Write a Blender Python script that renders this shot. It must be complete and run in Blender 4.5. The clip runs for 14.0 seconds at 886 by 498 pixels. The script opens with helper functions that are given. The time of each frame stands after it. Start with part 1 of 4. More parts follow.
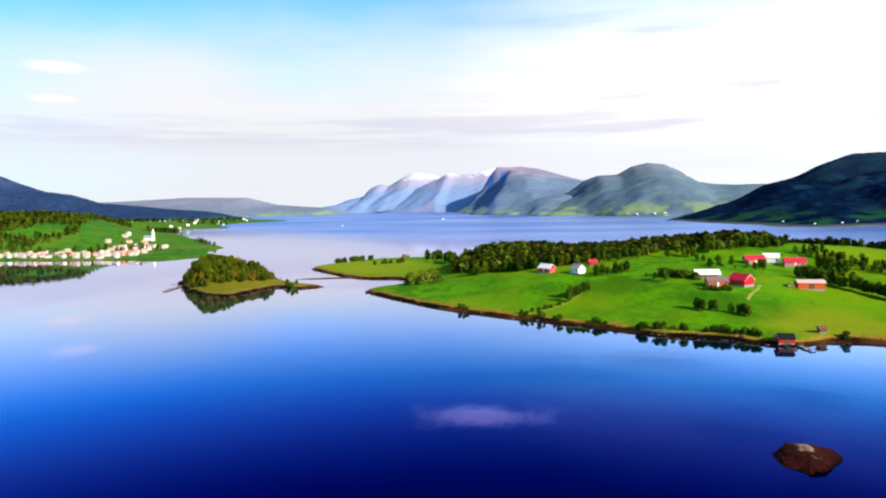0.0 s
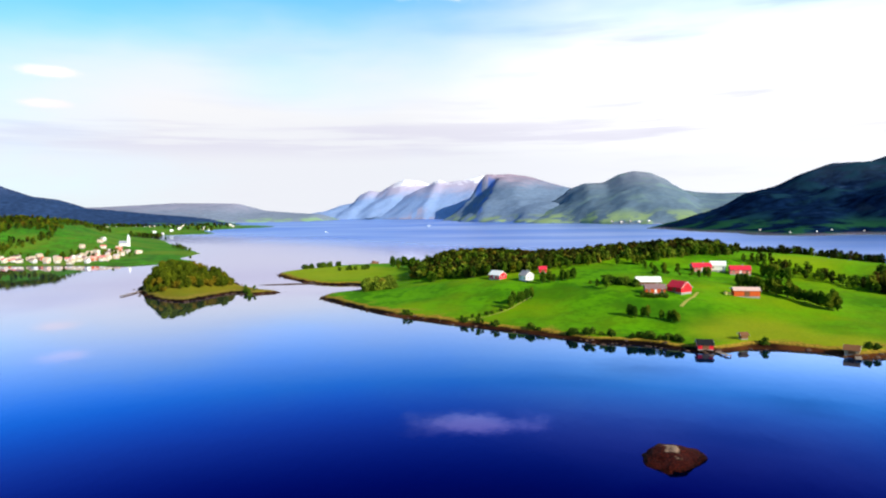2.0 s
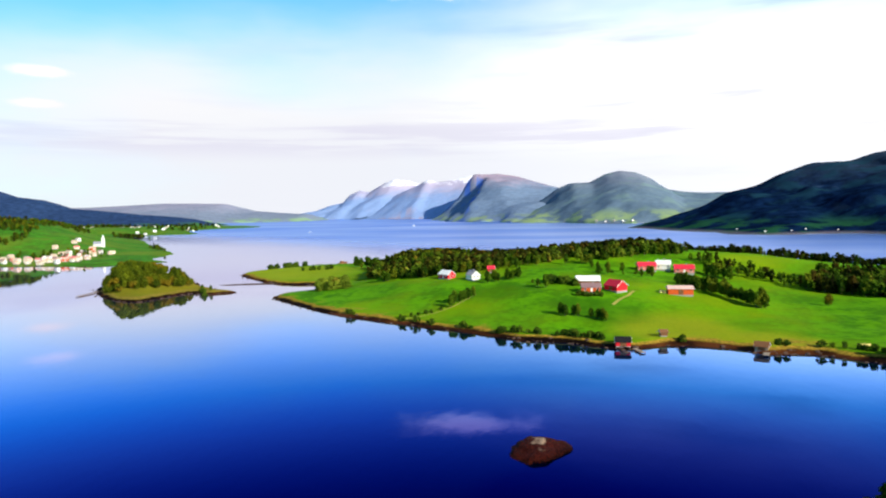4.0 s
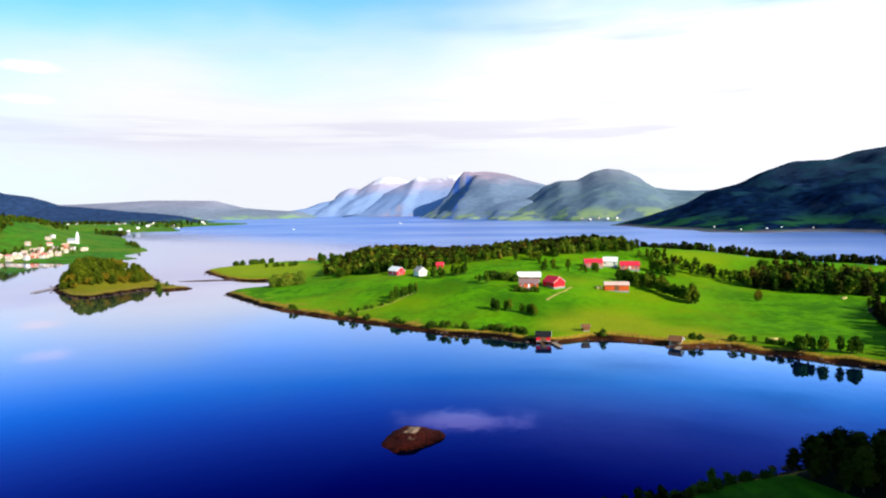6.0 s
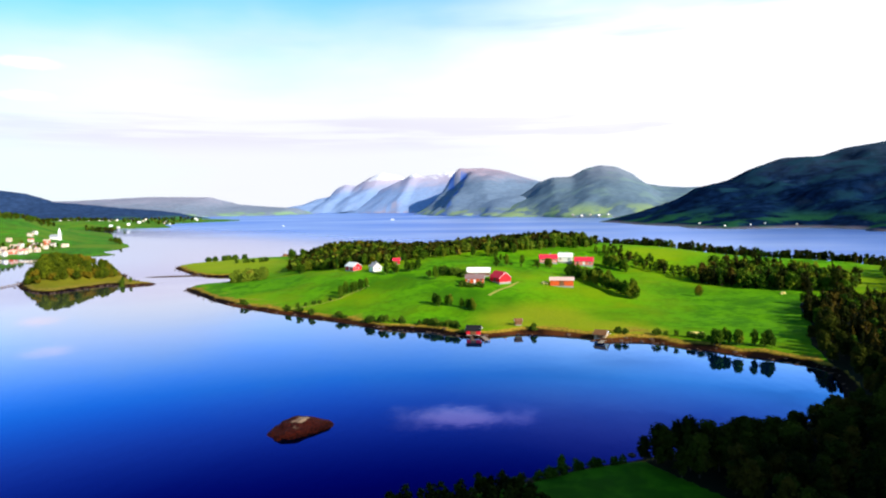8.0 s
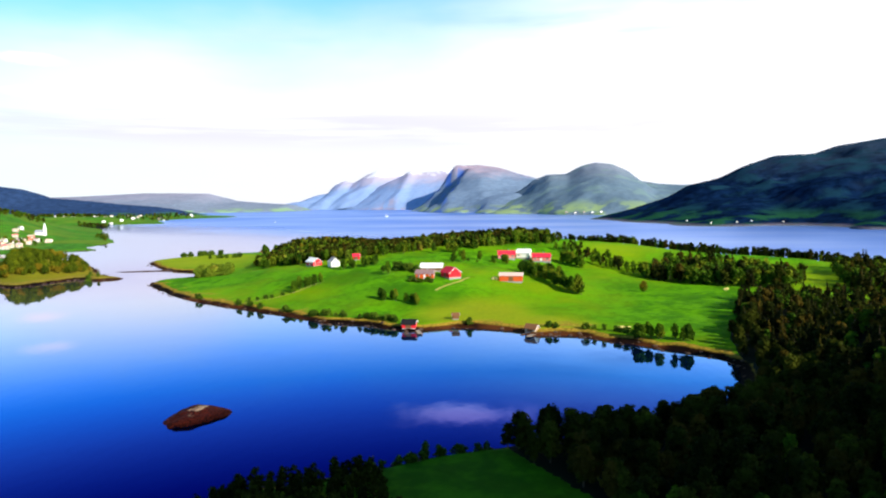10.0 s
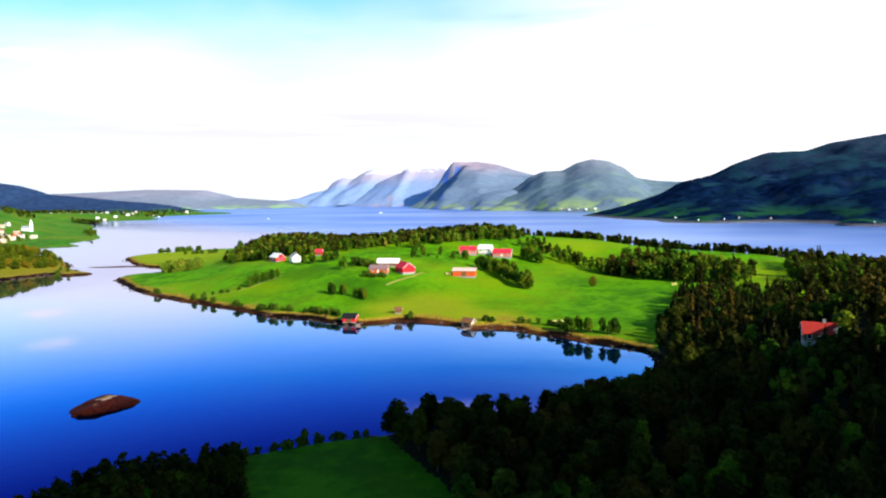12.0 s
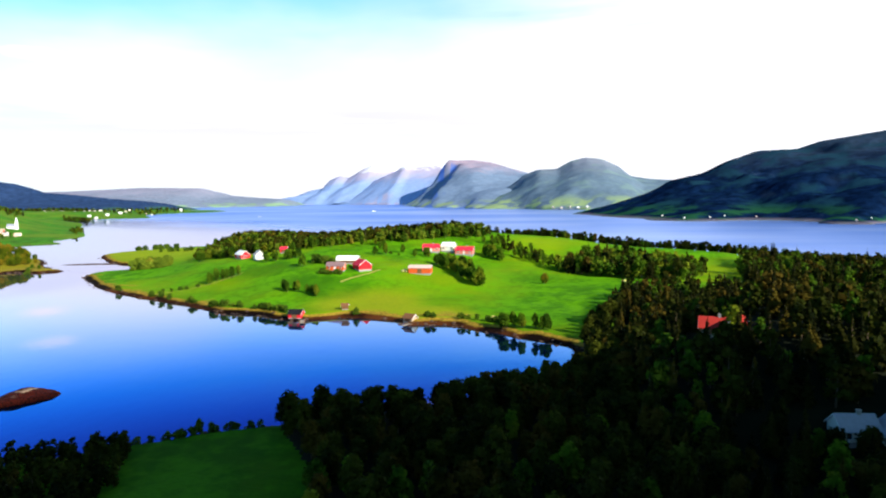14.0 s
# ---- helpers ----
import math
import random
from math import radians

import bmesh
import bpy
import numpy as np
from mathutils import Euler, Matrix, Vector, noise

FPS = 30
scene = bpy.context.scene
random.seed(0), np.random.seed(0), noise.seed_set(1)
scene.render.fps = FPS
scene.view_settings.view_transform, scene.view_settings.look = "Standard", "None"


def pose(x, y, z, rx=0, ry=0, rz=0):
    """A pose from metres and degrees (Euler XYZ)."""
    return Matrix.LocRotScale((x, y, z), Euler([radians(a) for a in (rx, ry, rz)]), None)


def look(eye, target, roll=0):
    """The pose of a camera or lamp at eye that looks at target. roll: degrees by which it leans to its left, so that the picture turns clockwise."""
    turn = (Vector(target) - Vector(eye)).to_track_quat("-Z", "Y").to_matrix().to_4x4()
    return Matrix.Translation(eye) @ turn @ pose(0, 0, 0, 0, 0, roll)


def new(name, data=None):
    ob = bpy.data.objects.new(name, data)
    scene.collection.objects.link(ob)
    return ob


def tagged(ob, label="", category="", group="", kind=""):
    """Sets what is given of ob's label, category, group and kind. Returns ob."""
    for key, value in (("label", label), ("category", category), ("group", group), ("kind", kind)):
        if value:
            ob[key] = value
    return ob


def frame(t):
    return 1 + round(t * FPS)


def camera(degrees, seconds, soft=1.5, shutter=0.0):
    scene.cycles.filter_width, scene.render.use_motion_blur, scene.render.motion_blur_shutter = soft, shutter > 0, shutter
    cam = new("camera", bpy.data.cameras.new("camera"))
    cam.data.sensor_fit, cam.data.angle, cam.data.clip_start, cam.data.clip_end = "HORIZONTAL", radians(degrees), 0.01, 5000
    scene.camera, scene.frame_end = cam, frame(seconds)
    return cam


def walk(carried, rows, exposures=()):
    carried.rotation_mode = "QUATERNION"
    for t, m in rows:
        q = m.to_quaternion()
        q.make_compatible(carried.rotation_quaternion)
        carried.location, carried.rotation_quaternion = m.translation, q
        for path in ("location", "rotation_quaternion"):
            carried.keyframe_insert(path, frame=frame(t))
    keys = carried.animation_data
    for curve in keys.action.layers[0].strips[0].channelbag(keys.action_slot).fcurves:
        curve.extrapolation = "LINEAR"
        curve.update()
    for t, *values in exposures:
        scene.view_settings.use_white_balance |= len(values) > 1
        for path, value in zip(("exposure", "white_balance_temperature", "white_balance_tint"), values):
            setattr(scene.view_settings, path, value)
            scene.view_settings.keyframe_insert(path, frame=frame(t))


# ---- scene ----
cam = camera(70.0, 14.0, soft=2.1)
PATH = [
    (0, (-2.996, -1.047, 56.419), (-3.395, 0.908, 56.274), -1.2),
    (0.5, (3.08, -0.902, 56.507), (2.68, 1.053, 56.368), -1.0),
    (1, (9.321, -0.994, 56.52), (8.927, 0.963, 56.388), -1.1),
    (1.5, (15.766, -0.984, 56.543), (15.382, 0.974, 56.414), -0.9),
    (2, (22.774, -0.607, 56.23), (22.397, 1.353, 56.106), -0.9),
    (2.5, (29.743, -0.48, 56.22), (29.373, 1.482, 56.098), -0.9),
    (3, (36.726, -0.729, 56.299), (36.36, 1.234, 56.176), -0.9),
    (5.5, (72.182, -0.538, 55.649), (71.841, 1.428, 55.519), -1.0),
    (6, (79.401, -0.374, 55.427), (79.063, 1.592, 55.294), -0.9),
    (6.5, (86.597, -0.195, 55.28), (86.258, 1.771, 55.144), -0.9),
    (7, (93.657, 0.124, 55.193), (93.319, 2.09, 55.055), -0.9),
    (7.5, (100.454, 0.024, 54.958), (100.117, 1.99, 54.817), -0.8),
    (8, (107.623, 0.177, 54.839), (107.285, 2.144, 54.695), -0.9),
    (10.5, (141.717, 0.477, 53.76), (141.373, 2.44, 53.603), -0.7),
    (11, (148.118, 0.774, 53.591), (147.775, 2.738, 53.43), -0.6),
    (11.5, (155.466, 1.635, 53.505), (155.117, 3.598, 53.344), -0.7),
    (12, (161.747, 1.307, 53.161), (161.398, 3.27, 52.998), -0.7),
    (12.5, (167.799, 0.912, 53.239), (167.452, 2.875, 53.073), -0.6),
    (13, (174.466, 0.693, 53.103), (174.117, 2.655, 52.937), -0.7),
    (13.5, (180.355, 0.561, 52.841), (180.007, 2.524, 52.675), -0.7),
    (14, (186.279, 0.771, 52.884), (185.931, 2.734, 52.715), -0.7),
]
walk(cam, [(t, look(eye, target, roll)) for t, eye, target, roll in PATH], [(0.0, -0.04), (6.0, 0.03), (10.5, 0.19), (14.0, 0.26)])

# ---- light and sky ----
SUN_EL, SUN_AZ = 27.0, -33.0          # degrees; azimuth counted from +x towards +y
sun_dir = Vector((math.cos(radians(SUN_EL)) * math.cos(radians(SUN_AZ)),
                  math.cos(radians(SUN_EL)) * math.sin(radians(SUN_AZ)), math.sin(radians(SUN_EL))))
lamp = bpy.data.lights.new("sun", "SUN")
lamp.energy, lamp.angle, lamp.color = 7.2, radians(0.5), (1.0, 0.93, 0.8)
sun = new("sun", lamp)
sun.matrix_world = look(sun_dir * 300, (0, 0, 0))


class Nodes:
    """A short way to wire a node tree."""

    def __init__(self, tree):
        self.tree = tree
        tree.nodes.clear()

    def add(self, kind, inputs=None, **props):
        node = self.tree.nodes.new(kind)
        for key, value in props.items():
            setattr(node, key, value)
        for key, value in (inputs or {}).items():
            self.set(node.inputs[key], value)
        return node

    def set(self, socket, value):
        if isinstance(value, bpy.types.NodeSocket):
            self.tree.links.new(value, socket)
        elif isinstance(value, bpy.types.Node):
            self.tree.links.new(value.outputs[0], socket)
        else:
            socket.default_value = value

    def math(self, op, a, b=0.0, c=0.0, clamp=False):
        return self.add("ShaderNodeMath", {0: a, 1: b, 2: c}, operation=op, use_clamp=clamp).outputs[0]

    def span(self, value, a, b, c=0.0, d=1.0):
        node = self.add("ShaderNodeMapRange", {0: value, 1: a, 2: b, 3: c, 4: d}, interpolation_type="SMOOTHSTEP")
        return node.outputs[0]

    def mix(self, factor, a, b):
        node = self.add("ShaderNodeMix", data_type="RGBA")
        self.set(node.inputs[0], factor)
        for socket, value in ((node.inputs[6], a), (node.inputs[7], b)):
            self.set(socket, (*value, 1) if isinstance(value, tuple) and len(value) == 3 else value)
        return node.outputs[2]

    def noise(self, vector, scale, detail=4.0, rough=0.55):
        return self.add("ShaderNodeTexNoise", {"Vector": vector, "Scale": scale, "Detail": detail, "Roughness": rough}).outputs[0]

    def stretch(self, vector, scale, shift=(0, 0, 0)):
        return self.add("ShaderNodeMapping", {"Vector": vector, "Scale": scale, "Location": shift}).outputs[0]


world = bpy.data.worlds.new("sky")
scene.world = world
world.use_nodes = True
n = Nodes(world.node_tree)
sky = n.add("ShaderNodeTexSky", sky_type="NISHITA", sun_disc=False, sun_elevation=radians(SUN_EL),
            sun_rotation=radians(90 - SUN_AZ), air_density=1.0, dust_density=0.6, ozone_density=2.0)
way = n.add("ShaderNodeTexCoord").outputs["Generated"]
axis = n.add("ShaderNodeSeparateXYZ", {0: way})
up = axis.outputs[2]
blue = n.add("ShaderNodeVectorMath", {0: sky.outputs[0], 1: (0.1, 0.212, 0.268)}, operation="MULTIPLY").outputs[0]
# thin high veil: dense towards the horizon and towards the sun, open overhead
veil = n.noise(n.stretch(way, (1.2, 1.2, 3.6), (0.35, 0.2, 0.0)), 1.5, 5.0, 0.5)
streak = n.noise(n.stretch(way, (2.0, 2.0, 17.0), (3.1, 0.4, 0.0)), 1.7, 4.0, 0.5)
low = n.math("MULTIPLY", n.span(up, 0.07, 0.4, 1.0, 0.0), n.span(axis.outputs[1], -0.5, 0.2, 0.3, 1.0))
side = n.span(n.math("ADD", axis.outputs[0], n.math("MULTIPLY", up, -1.0)), -0.9, -0.1, 0.0, 1.0)
cover = n.math("ADD", n.math("MULTIPLY", low, 0.75), n.math("ADD", n.math("MULTIPLY", veil, 0.9), n.math("MULTIPLY", side, 0.3)))
thick = n.span(cover, 0.58, 1.34, 0.0, 1.0)
# three small bright cumulus puffs
puffs = n.math("MULTIPLY", streak, 0.0)
sunlit = puffs
for centre, spread, density, gain in (((-0.14, 0.935, 0.325), (0.108, 0.108, 0.017), 0.9, 2.2), ((-0.658, 0.729, 0.188), (0.034, 0.034, 0.007), 0.6, 0.5), ((-0.672, 0.724, 0.148), (0.03, 0.03, 0.006), 0.45, 0.3)):
    off = n.add("ShaderNodeVectorMath", {0: way, 1: centre}, operation="SUBTRACT").outputs[0]
    off = n.stretch(off, tuple(1 / v for v in spread))
    reach = n.add("ShaderNodeVectorMath", {0: off}, operation="LENGTH").outputs["Value"]
    ragged = n.math("ADD", reach, n.math("MULTIPLY", n.math("SUBTRACT", n.noise(n.stretch(way, (1.0, 1.0, 2.2)), 17.0, 5.0, 0.6), 0.5), 1.7))
    puff = n.span(ragged, 0.15, 1.45, density, 0.0)
    puffs = n.math("MAXIMUM", puffs, puff)
    sunlit = n.math("MAXIMUM", sunlit, n.math("MULTIPLY", puff, gain))
thick = n.math("MAXIMUM", thick, puffs)
# the veil and the puffs glow towards the sun
glow = n.math("ADD", n.span(axis.outputs[0], -0.3, 0.45, 0.97, 1.7), sunlit)
bright = n.add("ShaderNodeVectorMath", {0: n.mix(puffs, (0.995, 1.0, 1.03), (1.5, 0.86, 0.6)), 3: glow}, operation="SCALE").outputs[0]
tone = n.mix(n.math("MAXIMUM", n.span(streak, 0.26, 0.52), puffs), (0.9, 0.91, 0.98), bright)
tone = n.mix(n.span(up, 0.06, 0.17, 0.8, 0.0), tone, (0.87, 0.895, 0.97))
# a long thin lavender bank of cloud low over the fjord
bank = n.math("MULTIPLY", n.span(n.noise(n.stretch(way, (1.6, 1.6, 30.0), (0.7, 1.3, 0.4)), 1.6, 5.0, 0.55), 0.44, 0.6), n.math("MULTIPLY", n.span(up, 0.07, 0.105), n.span(up, 0.12, 0.155, 1.0, 0.0)))
tone = n.mix(n.math("MULTIPLY", bank, 0.6), tone, (0.74, 0.72, 0.88))
blue = n.add("ShaderNodeVectorMath", {0: blue, 3: n.math("MULTIPLY", n.span(axis.outputs[0], -0.95, -0.25, 0.85, 1.0), n.span(up, 0.31, 0.8, 1.0, 0.3))}, operation="SCALE").outputs[0]
colour = n.mix(thick, blue, tone)
n.add("ShaderNodeOutputWorld", {0: n.add("ShaderNodeBackground", {0: colour, 1: 1.0})})


# ---- materials ----
def material(name):
    mat = bpy.data.materials.new(name)
    mat.use_nodes = True
    nodes = Nodes(mat.node_tree)
    return mat, nodes


def finish(nodes, colour, rough=0.9, bump=None, strength=0.4, distance=0.3, metal=0.0, specular=0.3):
    shader = nodes.add("ShaderNodeBsdfPrincipled", {"Base Color": colour, "Roughness": rough, "Metallic": metal, "Specular IOR Level": specular})
    if bump is not None:
        nodes.set(shader.inputs["Normal"], nodes.add("ShaderNodeBump", {"Height": bump, "Strength": strength, "Distance": distance}))
    nodes.add("ShaderNodeOutputMaterial", {0: shader})
    return shader


def place(nodes):
    return nodes.add("ShaderNodeNewGeometry").outputs["Position"]


def painted(name, colour, wear=0.25, scale=0.8, rough=0.75, boards=0.0):
    """Painted or stained boards and sheets with weathered variation; boards: width of a board in metres, 0 for none."""
    mat, q = material(name)
    where = q.add("ShaderNodeTexCoord").outputs["Object"]
    big, fine = q.noise(where, scale, 4.0), q.noise(where, scale * 9, 3.0)
    dark = tuple(c * (1 - wear) for c in colour)
    tint = q.mix(q.math("ADD", q.math("MULTIPLY", big, 0.7), q.math("MULTIPLY", fine, 0.3)), dark, tuple(min(1, c * (1 + wear * 0.6)) for c in colour))
    if boards:
        wave = q.add("ShaderNodeTexWave", {"Vector": where, "Scale": 0.5 / boards}, bands_direction="DIAGONAL").outputs[1]
        finish(q, tint, rough, wave, 0.5, 0.03, specular=0.12)
    else:
        finish(q, tint, rough, fine, 0.2, 0.02, specular=0.1)
    return mat


def land_material(name, grass, dry, shade, shore=True, dryness=0.5, dry_spots=(), shade_spots=(), straw_tones=((0.4, 0.24, 0.03), (0.15, 0.12, 0.012))):
    mat, q = material(name)
    where = place(q)
    broad, mid, fine = q.noise(where, 0.012, 3.0), q.noise(where, 0.07, 4.0), q.noise(where, 0.9, 3.0)
    base = q.mix(q.span(q.math("ADD", q.math("MULTIPLY", mid, 0.7), q.math("MULTIPLY", q.noise(where, 0.28, 3.0), 0.3)), 0.38, 0.62), grass, shade)
    base = q.mix(q.span(q.math("ADD", broad, q.math("MULTIPLY", mid, 0.3)), 0.62 - 0.2 * dryness, 0.95 - 0.2 * dryness), base, dry)
    for spot, near, out in dry_spots:
        gap = q.add("ShaderNodeVectorMath", {0: where, 1: spot}, operation="DISTANCE").outputs["Value"]
        gap = q.math("ADD", gap, q.math("MULTIPLY", q.math("SUBTRACT", mid, 0.5), near * 1.2))
        base = q.mix(q.span(gap, near, out, 0.65, 0.0), base, tuple(0.55 * a + 0.45 * b for a, b in zip(dry, (0.4, 0.27, 0.02))) if near < 20 else tuple(0.7 * a + 0.3 * b for a, b in zip(dry, (0.5, 0.36, 0.03))))
    # hill shade painted into the meadow as soft-edged darker spots
    for spot, near, out in shade_spots:
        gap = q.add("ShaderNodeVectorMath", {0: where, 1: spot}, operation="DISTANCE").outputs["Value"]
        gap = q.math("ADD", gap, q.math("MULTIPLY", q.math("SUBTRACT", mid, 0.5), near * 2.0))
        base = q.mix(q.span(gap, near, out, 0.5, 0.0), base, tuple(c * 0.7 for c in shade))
    base = q.mix(q.span(fine, 0.3, 0.8, 0.0, 0.35), base, shade)
    if shore:
        high = q.add("ShaderNodeSeparateXYZ", {0: where}).outputs[2]
        edge = q.math("ADD", high, q.math("MULTIPLY", q.math("SUBTRACT", mid, 0.5), 2.4))
        straw = q.mix(q.span(fine, 0.3, 0.7), *straw_tones)
        weed = q.mix(q.span(q.math("ADD", q.math("MULTIPLY", broad, 0.5), q.math("MULTIPLY", mid, 0.5)), 0.46, 0.64), (0.006, 0.003, 0.002), (0.09, 0.028, 0.008))
        base = q.mix(q.span(edge, 1.85, 2.25), straw, base)
        base = q.mix(q.span(edge, 1.0, 1.7), weed, base)
    finish(q, base, 0.95, q.math("ADD", mid, q.math("MULTIPLY", fine, 0.35)), 0.5, 0.8, specular=0.03)
    return mat


def mountain_material(name, wood, rock, meadow, snow=False, field_top=0.0, rock_low=60.0, rock_high=160.0, contrast=0.5, relief=10.0, strand=False, patch=None, cliff=None):
    mat, q = material(name)
    where = place(q)
    geo = q.add("ShaderNodeSeparateXYZ", {0: where}).outputs[2]
    slope = q.add("ShaderNodeSeparateXYZ", {0: q.add("ShaderNodeNewGeometry").outputs["Normal"]}).outputs[2]
    broad, mid, fine = q.noise(where, 0.004, 4.0), q.noise(where, 0.012, 5.0), q.noise(where, 0.045, 4.0)
    dark = tuple(c * (1 - contrast) for c in wood)
    base = q.mix(q.span(fine, 0.3, 0.7), dark, wood)
    height = q.math("ADD", geo, q.math("MULTIPLY", q.math("SUBTRACT", mid, 0.5), 120.0))
    base = q.mix(q.span(height, rock_low, rock_high, 0.0, 0.85), base, q.mix(q.span(q.math("ADD", q.math("MULTIPLY", broad, 0.6), q.math("MULTIPLY", fine, 0.4)), 0.35, 0.65), tuple(c * (1 - 0.6 * contrast) for c in rock), rock))
    # steep faces streaked with the cliff colour; the blue one is shade painted in
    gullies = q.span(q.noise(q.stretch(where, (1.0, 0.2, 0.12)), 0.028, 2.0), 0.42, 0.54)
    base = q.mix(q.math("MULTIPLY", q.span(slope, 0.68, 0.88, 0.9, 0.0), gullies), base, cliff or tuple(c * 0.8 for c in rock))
    if patch:
        scree = q.math("MULTIPLY", q.span(fine, 0.6, 0.72), q.span(broad, 0.5, 0.62, 0.0, 0.5))
        base = q.mix(scree, base, (0.03, 0.05, 0.09))
        base = q.mix(q.span(mid, 0.5, 0.66, 0.0, 0.8), base, patch)
    if field_top:
        low_land = q.math("MULTIPLY", q.span(geo, field_top * 0.4, field_top, 1.0, 0.0), q.span(mid, 0.45, 0.58))
        base = q.mix(low_land, base, meadow)
    if strand:
        base = q.mix(q.span(q.math("ADD", geo, q.math("MULTIPLY", mid, 6.0)), 4.0, 8.0, 0.7, 0.0), base, (0.15, 0.13, 0.16))
    if snow:
        cap = q.math("ADD", geo, q.math("ADD", q.math("MULTIPLY", q.math("SUBTRACT", mid, 0.5), 130.0), q.math("MULTIPLY", q.math("SUBTRACT", fine, 0.5), 70.0)))
        base = q.mix(q.span(cap, 230, 258), base, (0.78, 0.76, 0.82))
    finish(q, base, 0.95, q.math("ADD", mid, q.math("MULTIPLY", fine, 0.5)), 0.7, relief, specular=0.0)
    return mat


def leaf_material(name, light, dark, rusty=None):
    mat, q = material(name)
    where = place(q)
    each = q.add("ShaderNodeObjectInfo").outputs["Random"]
    island = q.add("ShaderNodeNewGeometry").outputs["Random Per Island"]
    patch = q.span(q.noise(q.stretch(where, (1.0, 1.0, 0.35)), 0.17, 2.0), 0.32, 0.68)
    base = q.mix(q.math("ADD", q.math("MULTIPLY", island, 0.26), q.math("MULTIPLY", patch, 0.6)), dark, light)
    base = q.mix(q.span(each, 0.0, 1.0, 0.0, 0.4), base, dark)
    if rusty:
        base = q.mix(q.span(q.noise(where, 0.09, 1.0), 0.56, 0.66), base, rusty)
    shader = q.add("ShaderNodeBsdfPrincipled", {"Base Color": base, "Roughness": 0.8, "Specular IOR Level": 0.03})
    back = q.add("ShaderNodeBsdfTranslucent", {"Color": base})
    mixed = q.add("ShaderNodeMixShader", {0: 0.18, 1: shader, 2: back})
    q.add("ShaderNodeOutputMaterial", {0: mixed})
    return mat


def water_material():
    mat, q = material("fjord_water")
    where = place(q)
    axes = q.add("ShaderNodeSeparateXYZ", {0: where})
    ripple = q.noise(q.stretch(where, (1.0, 0.45, 1.0)), 0.35, 3.0, 0.5)
    swell = q.noise(q.stretch(where, (0.4, 1.0, 1.0)), 0.02, 3.0, 0.5)
    lanes = q.noise(q.stretch(where, (0.4, 1.0, 1.0)), 0.0035, 3.0, 0.5)
    # calm in the sheltered bay, wind-ruffled on the open fjord
    open_water = q.span(q.math("ADD", q.math("ADD", axes.outputs[1], q.math("MULTIPLY", axes.outputs[0], 0.8)), q.math("MULTIPLY", lanes, 300.0)), 590.0, 1120.0)
    bump = q.add("ShaderNodeBump", {"Height": q.math("ADD", q.math("MULTIPLY", ripple, 0.35), swell), "Strength": 0.03, "Distance": 1.0})
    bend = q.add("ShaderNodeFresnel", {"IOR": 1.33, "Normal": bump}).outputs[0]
    # reflection colour is painted by view angle: deep blue steep, pale at grazing
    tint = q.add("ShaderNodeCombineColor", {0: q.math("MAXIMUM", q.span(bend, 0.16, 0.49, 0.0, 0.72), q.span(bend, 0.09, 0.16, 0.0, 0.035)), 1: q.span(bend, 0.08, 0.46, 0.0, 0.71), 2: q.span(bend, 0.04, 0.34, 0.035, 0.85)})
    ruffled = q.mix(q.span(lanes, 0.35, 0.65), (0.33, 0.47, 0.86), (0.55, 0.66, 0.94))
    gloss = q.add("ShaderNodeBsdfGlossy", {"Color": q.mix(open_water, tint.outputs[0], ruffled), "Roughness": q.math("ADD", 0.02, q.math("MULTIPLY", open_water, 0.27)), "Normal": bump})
    depth = q.mix(q.span(swell, 0.3, 0.7), (0.0, 0.001, 0.008), (0.0, 0.002, 0.013))
    body = q.add("ShaderNodeBsdfDiffuse", {"Color": depth})
    q.add("ShaderNodeOutputMaterial", {0: q.add("ShaderNodeAddShader", {0: body, 1: gloss})})
    return mat


WATER = water_material()
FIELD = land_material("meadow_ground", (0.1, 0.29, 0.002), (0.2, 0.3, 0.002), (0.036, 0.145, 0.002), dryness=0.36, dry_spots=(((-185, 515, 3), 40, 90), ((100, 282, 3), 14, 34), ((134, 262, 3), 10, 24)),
                      shade_spots=(((76, 303, 6), 9, 24), ((60, 312, 8), 6, 18), ((20, 345, 10), 6, 20)))
# FIELD again but darker: the hillside's shade is put into this meadow's colour
SHADED_MEADOW = land_material("shaded_meadow_ground", (0.045, 0.17, 0.003), (0.09, 0.19, 0.004), (0.018, 0.085, 0.002), shore=False, dryness=0.3)
ISLE = land_material("islet_ground", (0.12, 0.17, 0.008), (0.23, 0.19, 0.012), (0.05, 0.08, 0.006), dryness=1.0, straw_tones=((0.3, 0.22, 0.03), (0.13, 0.11, 0.015)))
FAR_FIELD = land_material("village_ground", (0.06, 0.24, 0.012), (0.13, 0.2, 0.015), (0.03, 0.1, 0.01), shore=False)
# distance haze is put into the base colours of these hills as blue
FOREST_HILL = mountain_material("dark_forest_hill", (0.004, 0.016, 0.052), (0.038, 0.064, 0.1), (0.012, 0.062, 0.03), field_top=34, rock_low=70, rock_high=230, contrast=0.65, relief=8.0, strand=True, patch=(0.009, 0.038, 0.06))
HEATHER = mountain_material("hazy_heather_rock", (0.16, 0.225, 0.33), (0.4, 0.29, 0.35), (0.24, 0.32, 0.18), field_top=40, rock_low=140, rock_high=270, contrast=0.2, relief=3.5, cliff=(0.07, 0.16, 0.5))
DOME = mountain_material("hazy_green_dome", (0.125, 0.185, 0.245), (0.21, 0.225, 0.285), (0.25, 0.34, 0.16), field_top=56, rock_low=90, rock_high=220, contrast=0.22, relief=3.5, patch=(0.15, 0.225, 0.23))
